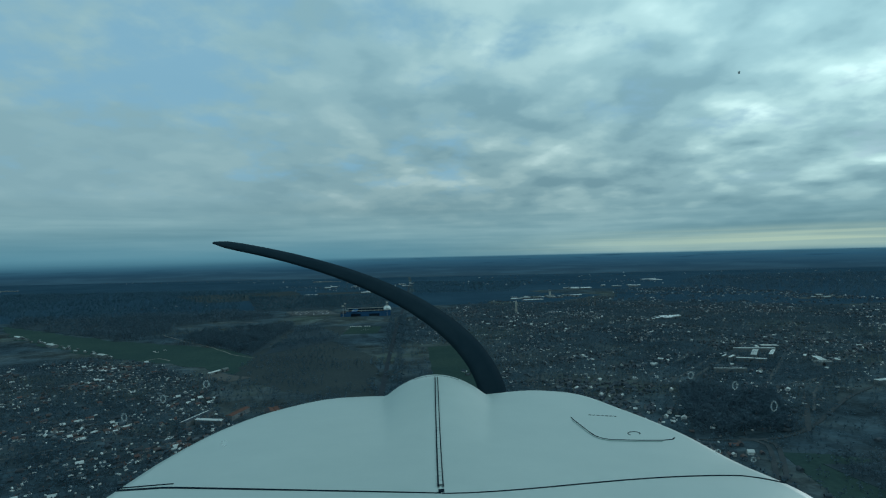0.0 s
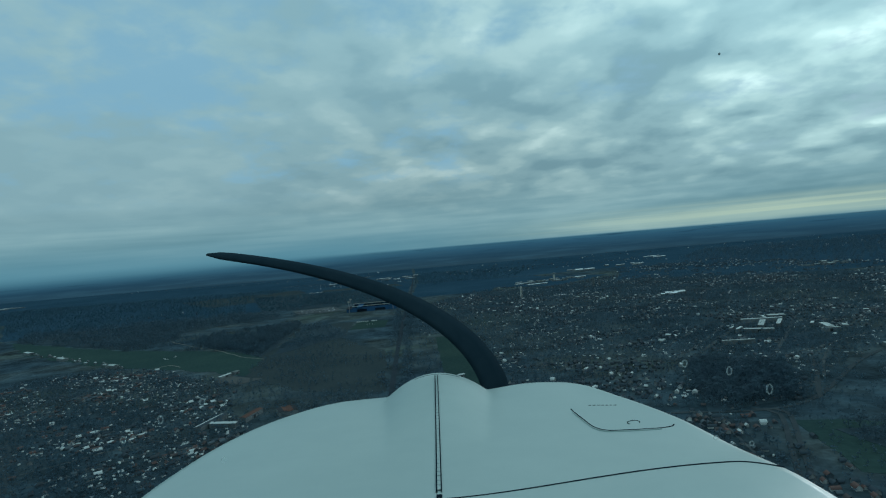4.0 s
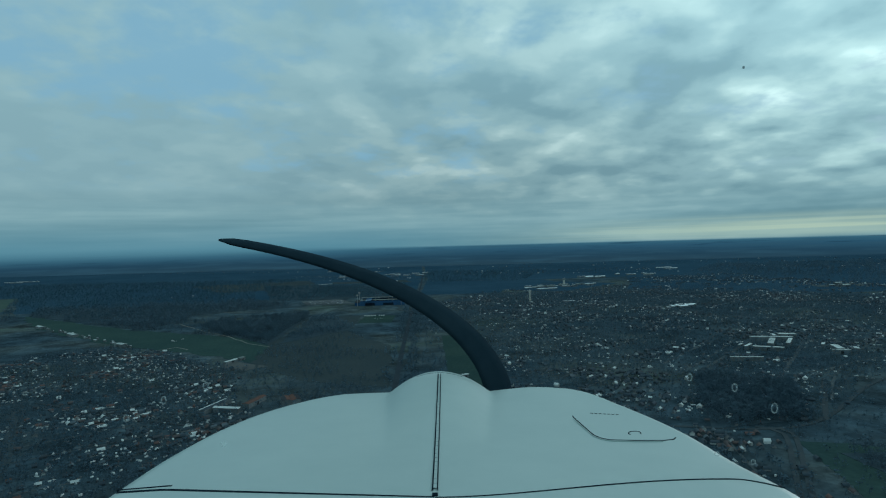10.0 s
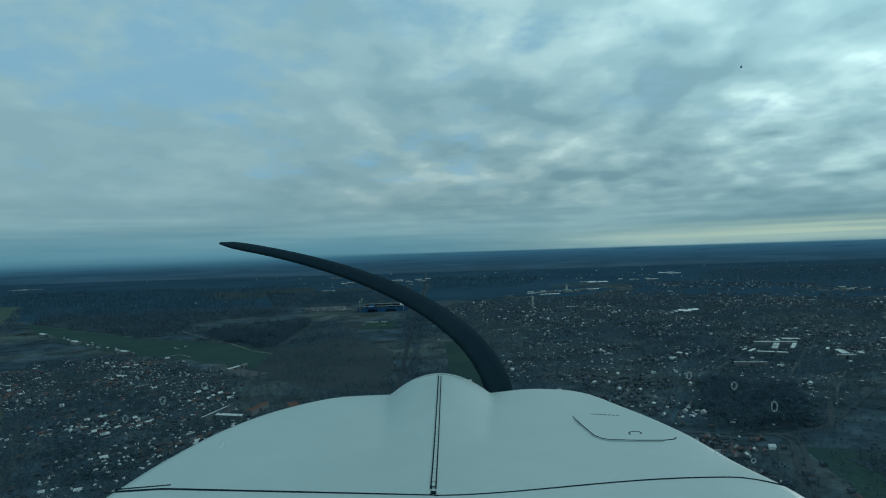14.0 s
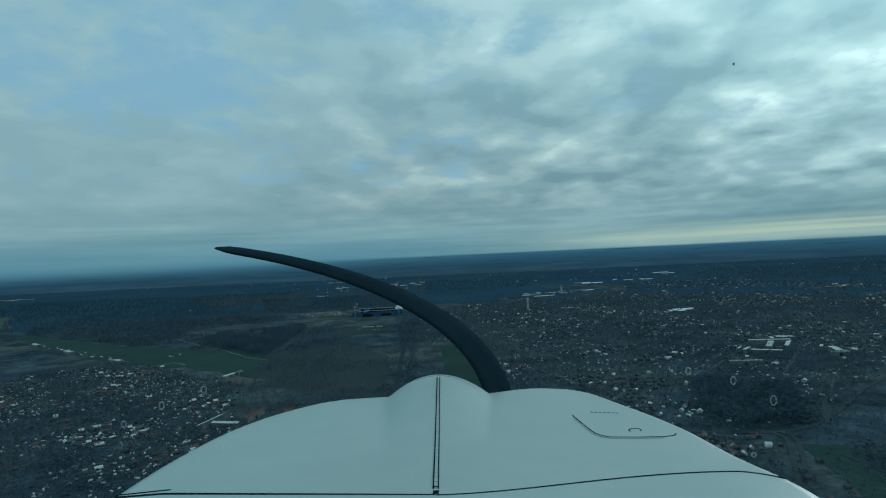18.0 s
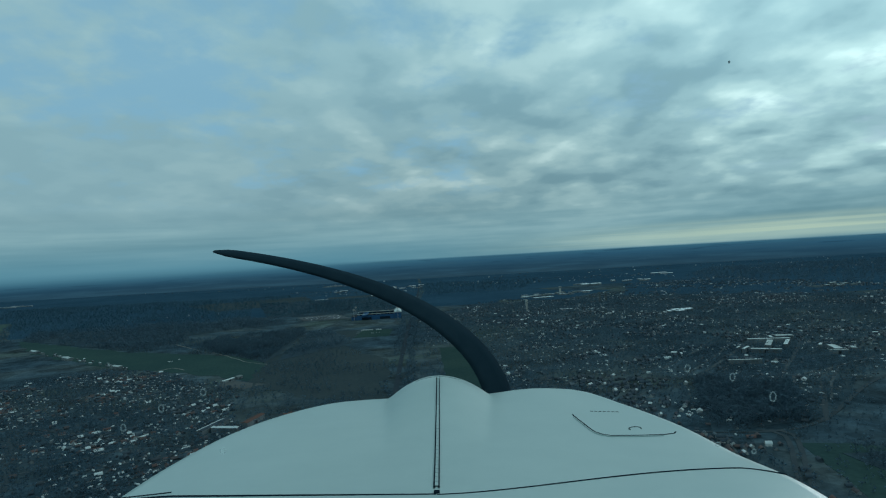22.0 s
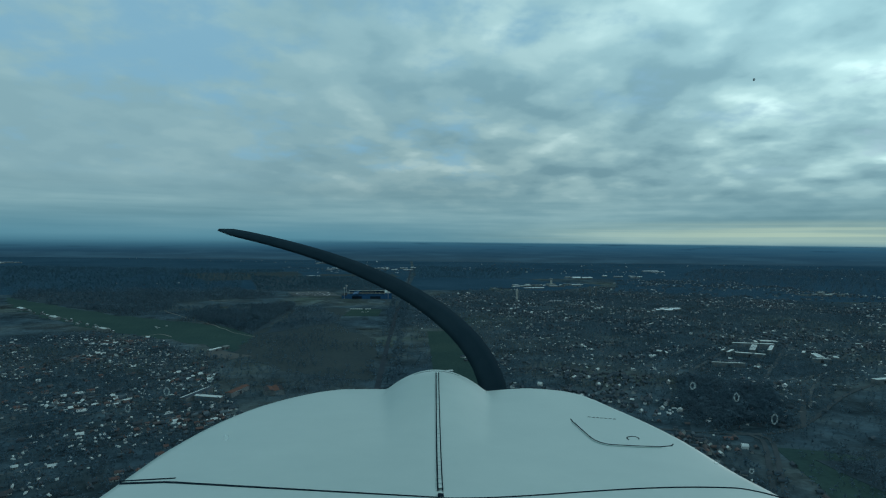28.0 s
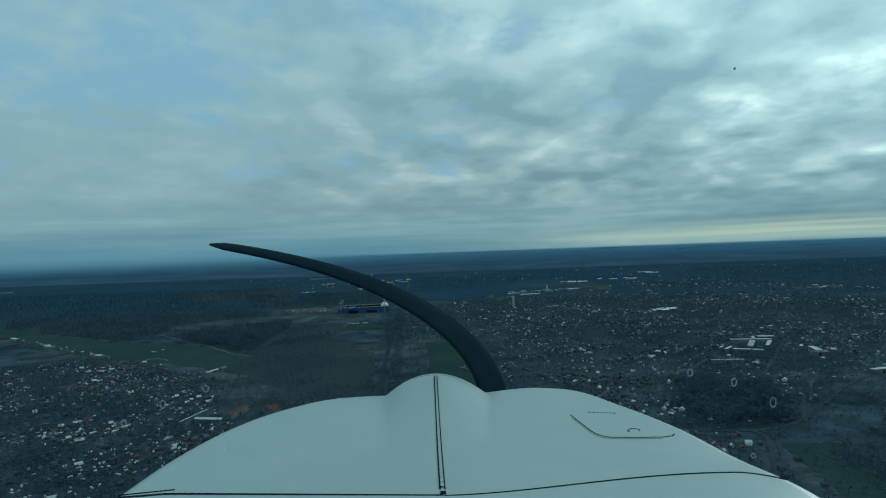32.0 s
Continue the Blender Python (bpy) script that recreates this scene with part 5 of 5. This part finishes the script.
# ---- the nose of the light aircraft, in front of the seat ----
def aircraft_nose(at):
    e = new("aircraft_nose")
    e.matrix_world = at @ pose(0, 0, 0, -90)
    tagged(e, "white light aircraft nose with a hinged cowling and dark propeller", "aircraft")
    paint = surface("white_aircraft_paint", (0.358, 0.438, 0.430), (0.398, 0.476, 0.463), 1.2, rough=0.36, gloss=0.42)
    dark = surface("dark_joint", (0.010, 0.018, 0.028), (0.016, 0.026, 0.036), 4.0, rough=0.6)
    blade = surface("dark_propeller_paint", (0.020, 0.036, 0.050), (0.028, 0.046, 0.061), 2.0, rough=0.9)
    # pale see-through colour of the modelled windscreen reflections
    reflection_tint = surface("painted_reflection", (0.74, 0.80, 0.80), (0.84, 0.88, 0.88), 40.0, rough=0.5, sheer=0.82)
    smear = surface("dried_insect", (0.16, 0.20, 0.22), (0.26, 0.30, 0.32), 60.0, rough=0.6, sheer=0.35)
    # stations ahead of the eye: left half width, its height, right half width, its height
    stations = np.array([(0.60, 0.57, -0.40, 0.60, -0.39), (0.86, 0.57, -0.425, 0.605, -0.405), (1.0, 0.561, -0.424, 0.602, -0.408), (1.25, 0.58, -0.450, 0.62, -0.447),
                         (1.5, 0.55, -0.462, 0.60, -0.459), (1.75, 0.48, -0.478, 0.532, -0.468), (1.95, 0.36, -0.492, 0.44, -0.478), (2.05, 0.30, -0.53, 0.36, -0.52), (2.12, 0.22, -0.66, 0.24, -0.66)])

    def crown(d):
        return -0.413 - 0.077 * (d - 1) if d < 1.96 else -0.487 - 1.6 * (d - 1.96) ** 1.6

    def sides(d):
        i = int(np.clip(np.searchsorted(stations[:, 0], d) - 1, 1, len(stations) - 3))
        p0, p1, p2, p3 = stations[i - 1:i + 3]
        h = p2[0] - p1[0]
        t = min(1.0, max(0.0, (d - p1[0]) / h)) if d > stations[1, 0] else 0.0
        m1, m2 = (p2 - p0) / (p2[0] - p0[0]) * h, (p3 - p1) / (p3[0] - p1[0]) * h
        q = (2 * t ** 3 - 3 * t * t + 1) * p1 + (t ** 3 - 2 * t * t + t) * m1 + (3 * t * t - 2 * t ** 3) * p2 + (t ** 3 - t * t) * m2
        return [float(c) for c in q[1:]]

    def top(d, x):
        wl, zl, wr, zr = sides(d)
        w, z = (wl, zl) if x < 0 else (wr, zr)
        base = crown(d) + (z - crown(d)) * min(1.0, abs(x) / w) ** 3
        ahead = max(0.0, min(1.0, (d - 1.15) / 0.75))
        b = abs(x + 0.017) / (0.10 + 0.066 * ahead)
        base += 0.020 * ahead ** 1.5 * math.exp(-((x - 0.30) / 0.15) ** 2) - 0.004 * ahead * math.exp(-((x + 0.40) / 0.15) ** 2)
        return base + 0.072 * ahead ** 1.5 * max(0.0, 1 - b * b)

    def on_top(u, v):
        """The point of the cowling that lies at sideways slope u and upward slope v from the eye."""
        near, far = 0.7, 1.97
        for _ in range(40):
            d = (near + far) / 2
            near, far = (d, far) if top(d, u * d) / d < v else (near, d)
        return Vector((u * d, d, top(d, u * d)))

    steps = [*np.linspace(0.60, 1.90, 40), *np.linspace(1.92, 2.12, 12)]
    rings, cols = [], 97
    for d in steps:
        wl, zl, wr, zr = sides(d)
        ring = [(x, d, top(d, x)) for x in [t * (wl if t < 0 else wr) for t in np.linspace(-1, 1, cols)]]
        ring += [(wr + 0.012, d, zr - 0.03), (wr + 0.03, d, zr - 0.10), (wr, d, -0.86), (0.3, d, -1.0), (-0.3, d, -1.0), (-wl, d, -0.86), (-wl - 0.03, d, zl - 0.10), (-wl - 0.012, d, zl - 0.03)]
        rings.append(ring)
    n = len(rings[0])
    v = [p for r in rings for p in r]
    f = [(i * n + j, i * n + (j + 1) % n, (i + 1) * n + (j + 1) % n, (i + 1) * n + j) for i in range(len(rings) - 1) for j in range(n)]
    f += [list(range((len(rings) - 1) * n, len(rings) * n)), list(range(n))[::-1]]
    cowl = link_mesh("cowling", v, f, paint, e, "white cowling with a raised centre")
    for p in cowl.data.polygons:
        p.use_smooth = True

    def line(name, pts, wide, text, material=dark, up=0.0):
        """A thin raised strip along points of the cowling; wide may swell along it."""
        vs, fs = [], []
        for i, q in enumerate(pts):
            d = (pts[min(i + 1, len(pts) - 1)] - pts[max(i - 1, 0)]).normalized()
            s = d.cross(Vector((0, 0, 1))).normalized() * (wide[i] if isinstance(wide, list) else wide) / 2
            h = Vector((0, 0, 0.0010 + up))
            vs += [q + s + h, q - s + h, q + s - h * 2, q - s - h * 2]
        for i in range(len(pts) - 1):
            a = 4 * i
            fs += [(a, a + 1, a + 5, a + 4), (a, a + 4, a + 6, a + 2), (a + 1, a + 3, a + 7, a + 5)]
        return link_mesh(name, vs, fs, material, e, text)

    # hinge along the crown: two joints and pale knuckles between them
    for off, wide in ((-0.0042, 0.0030), (0.0042, 0.0022)):
        line("hinge_joint", [Vector((-0.009 * d + off, d, top(d, -0.009 * d + off) + 0.0008)) for d in np.linspace(1.01, 1.90, 40)], wide, "dark joint beside the cowling hinge")
    for d in np.arange(1.02, 1.60, 0.026):
        line("hinge_knuckle", [Vector((-0.009 * q, q, top(q, -0.009 * q) + 0.0012)) for q in (d, d + 0.0225)], 0.0058, "pale hinge knuckle", paint)
        line("hinge_gap", [Vector((-0.009 * q, q, top(q, -0.009 * q) + 0.0008)) for q in (d + 0.0228, d + 0.0252)], 0.0058, "grey gap in the hinge", smear)
    line("hinge_end", [on_top(u, -0.4165) for u in (-0.0135, -0.0085, -0.0035)], 0.011, "dark hinge end", up=0.001)
    # rear joint, swelling to the left
    left = [on_top(-0.009 - 0.546 * t, -0.4200 + 0.0055 * min(1.0, t / 0.85) - 0.006 * max(0.0, t - 0.85) / 0.15) for t in np.linspace(0, 1, 30)]
    line("rear_joint", left, [0.0028 + 0.0045 * k / 29 for k in range(30)], "dark joint across the rear of the cowling")
    line("rear_lip", [on_top(-0.46 - 0.095 * t, -0.4075 - 0.009 * t) for t in np.linspace(0, 1, 8)], 0.0035, "dark lip beside the rear joint")
    right = [on_top(-0.008 + 0.59 * t, -0.4205 + 0.0365 * math.sin(math.pi / 2 * min(1.0, t / 0.86)) ** 1.65 - 0.013 * max(0.0, (t - 0.86) / 0.14) ** 1.5) for t in np.linspace(0, 1, 40)]
    line("rear_joint", right, [0.0022 + 0.0028 * k / 39 for k in range(40)], "dark joint across the rear of the cowling")
    # oil hatch with its latch and a line of small print
    hatch = [(0.219, -0.283), (0.222, -0.2865), (0.236, -0.298), (0.250, -0.3095), (0.258, -0.315), (0.270, -0.3195), (0.285, -0.322), (0.33, -0.3225), (0.375, -0.3220), (0.392, -0.3200), (0.395, -0.317)]
    line("hatch_joint", [on_top(*q) for q in hatch], 0.0028, "dark outline of an oil hatch")
    line("hatch_edge", [on_top(a - 0.001, b - 0.0022) for a, b in hatch[1:-2]], 0.0022, "pale edge of the oil hatch", paint, up=0.001)
    line("latch", [on_top(0.3255 + 0.0105 * math.cos(a), -0.3105 + 0.0032 * math.sin(a)) for a in np.linspace(-0.4, 4.0, 12)], 0.0022, "small round hatch latch")
    for k in range(7):
        line("placard", [on_top(0.249 + 0.0072 * k, -0.2785 - 0.0003 * k), on_top(0.2535 + 0.0072 * k, -0.2787 - 0.0003 * k)], 0.0024, "small unreadable dark print")
    line("front_lip", [Vector((-0.017 + x, 1.935, top(1.935, -0.017 + x))) for x in np.linspace(-0.075, 0.075, 16)], 0.0020, "seam round the front of the raised centre", smear)
    # spinner and two swept blades
    hub = Vector((-0.02, 2.27, -0.63))
    bm = bmesh.new()
    bmesh.ops.create_cone(bm, cap_ends=True, segments=24, radius1=0.12, radius2=0.03, depth=0.26)
    bmesh.ops.transform(bm, matrix=Matrix.Translation(hub) @ Matrix.Rotation(radians(-90), 4, "X"), verts=bm.verts)
    part("spinner", bm, paint, e)
    for turn in (0, 180):
        bm = bmesh.new()
        ring = []
        count = 34
        bends = [Vector((-0.881, 0, 0.020)), Vector((-0.314, 0, -0.060)), Vector((0.144, 0, -0.256)), Vector((0.209, 0, -0.565))]
        line_up = []
        for k in range(count + 1):
            # from the tip inwards: long shallow sweep, then steeply down to the hub
            t = k / count
            w = (1 - t) ** 3, 3 * t * (1 - t) ** 2, 3 * t * t * (1 - t), t ** 3
            line_up.append(sum((c * q for c, q in zip(w, bends)), Vector()))
        line_up += [Vector((0.195, 0, -0.62)), Vector((0.14, 0, -0.655)), Vector((0.05, 0, -0.64))]
        for k, q in enumerate(line_up):
            t = min(1.0, k / count)
            ahead = (line_up[min(k + 1, len(line_up) - 1)] - line_up[max(k - 1, 0)]).normalized()
            wide = (0.015 + 0.040 * t ** 1.3) * min(1.0, 0.30 + t / 0.05)
            twist = 0.022 * (0.3 + 0.7 * t)
            ring.append([bm.verts.new((q.x - s * wide * ahead.z, 2.27 + o + s * twist, q.z + s * wide * ahead.x)) for s, o in ((-1, 0), (-0.4, 0.010), (0.4, 0.010), (1, 0), (0.4, -0.008), (-0.4, -0.008))])
        for p, q in zip(ring, ring[1:]):
            for j in range(6):
                bm.faces.new((p[j], p[(j + 1) % 6], q[(j + 1) % 6], q[j]))
        bm.faces.new(ring[0])
        bm.faces.new(ring[-1][::-1])
        bmesh.ops.recalc_face_normals(bm, faces=bm.faces)
        bmesh.ops.transform(bm, matrix=Matrix.Translation(hub) @ Matrix.Rotation(radians(turn), 4, "Y") @ Matrix.Translation(-hub), verts=bm.verts)
        b = part("propeller_blade", bm, blade, e, "dark swept propeller blade")
        for p in b.data.polygons:
            p.use_smooth = True
    # pale sheer rings, modelled in place of reflections in the windscreen
    for u, w, a, b in ((0.419, -0.2125, 5, 7), (0.495, -0.229, 5, 8), (0.5625, -0.2635, 6, 10), (0.528, -0.355, 4.5, 4.5), (0.467, -0.342, 5, 4), (-0.373, -0.3365, 5.5, 5.5), (-0.405, -0.2365, 5.5, 7), (-0.477, -0.2625, 5, 8), (-0.542, -0.294, 5, 7)):
        bm = bmesh.new()
        loops = []
        for k in range(18):
            c, s = math.cos(k * math.pi / 9), math.sin(k * math.pi / 9)
            loops.append([bm.verts.new((1.2 * (u + c * (0.85 * a + o) / 1040), 1.2 + y, 1.2 * (w + s * (0.85 * b + o) / 1040))) for o, y in ((-1.3, 0), (0, -0.001), (1.3, 0), (0, 0.001))])
        for p, q in zip(loops, loops[1:] + loops[:1]):
            for j in range(4):
                bm.faces.new((p[j], p[(j + 1) % 4], q[(j + 1) % 4], q[j]))
        bmesh.ops.recalc_face_normals(bm, faces=bm.faces)
        part("windscreen_drop", bm, reflection_tint, e, "pale sheer ring imitating a reflection in the windscreen")
    bm = bmesh.new()
    bmesh.ops.create_icosphere(bm, subdivisions=2, radius=0.0032)
    for q in bm.verts:
        q.co = Vector((1.5 * 0.501 + q.co.x * (1 + 0.35 * noise.noise(q.co * 500)), 1.5 + 0.3 * q.co.y, 1.5 * 0.310 + q.co.z * (1.2 + 0.5 * noise.noise(q.co * 600))))
    part("windscreen_speck", bm, smear, e, "small dark insect speck on the windscreen")
    return e


aircraft_nose(REST)
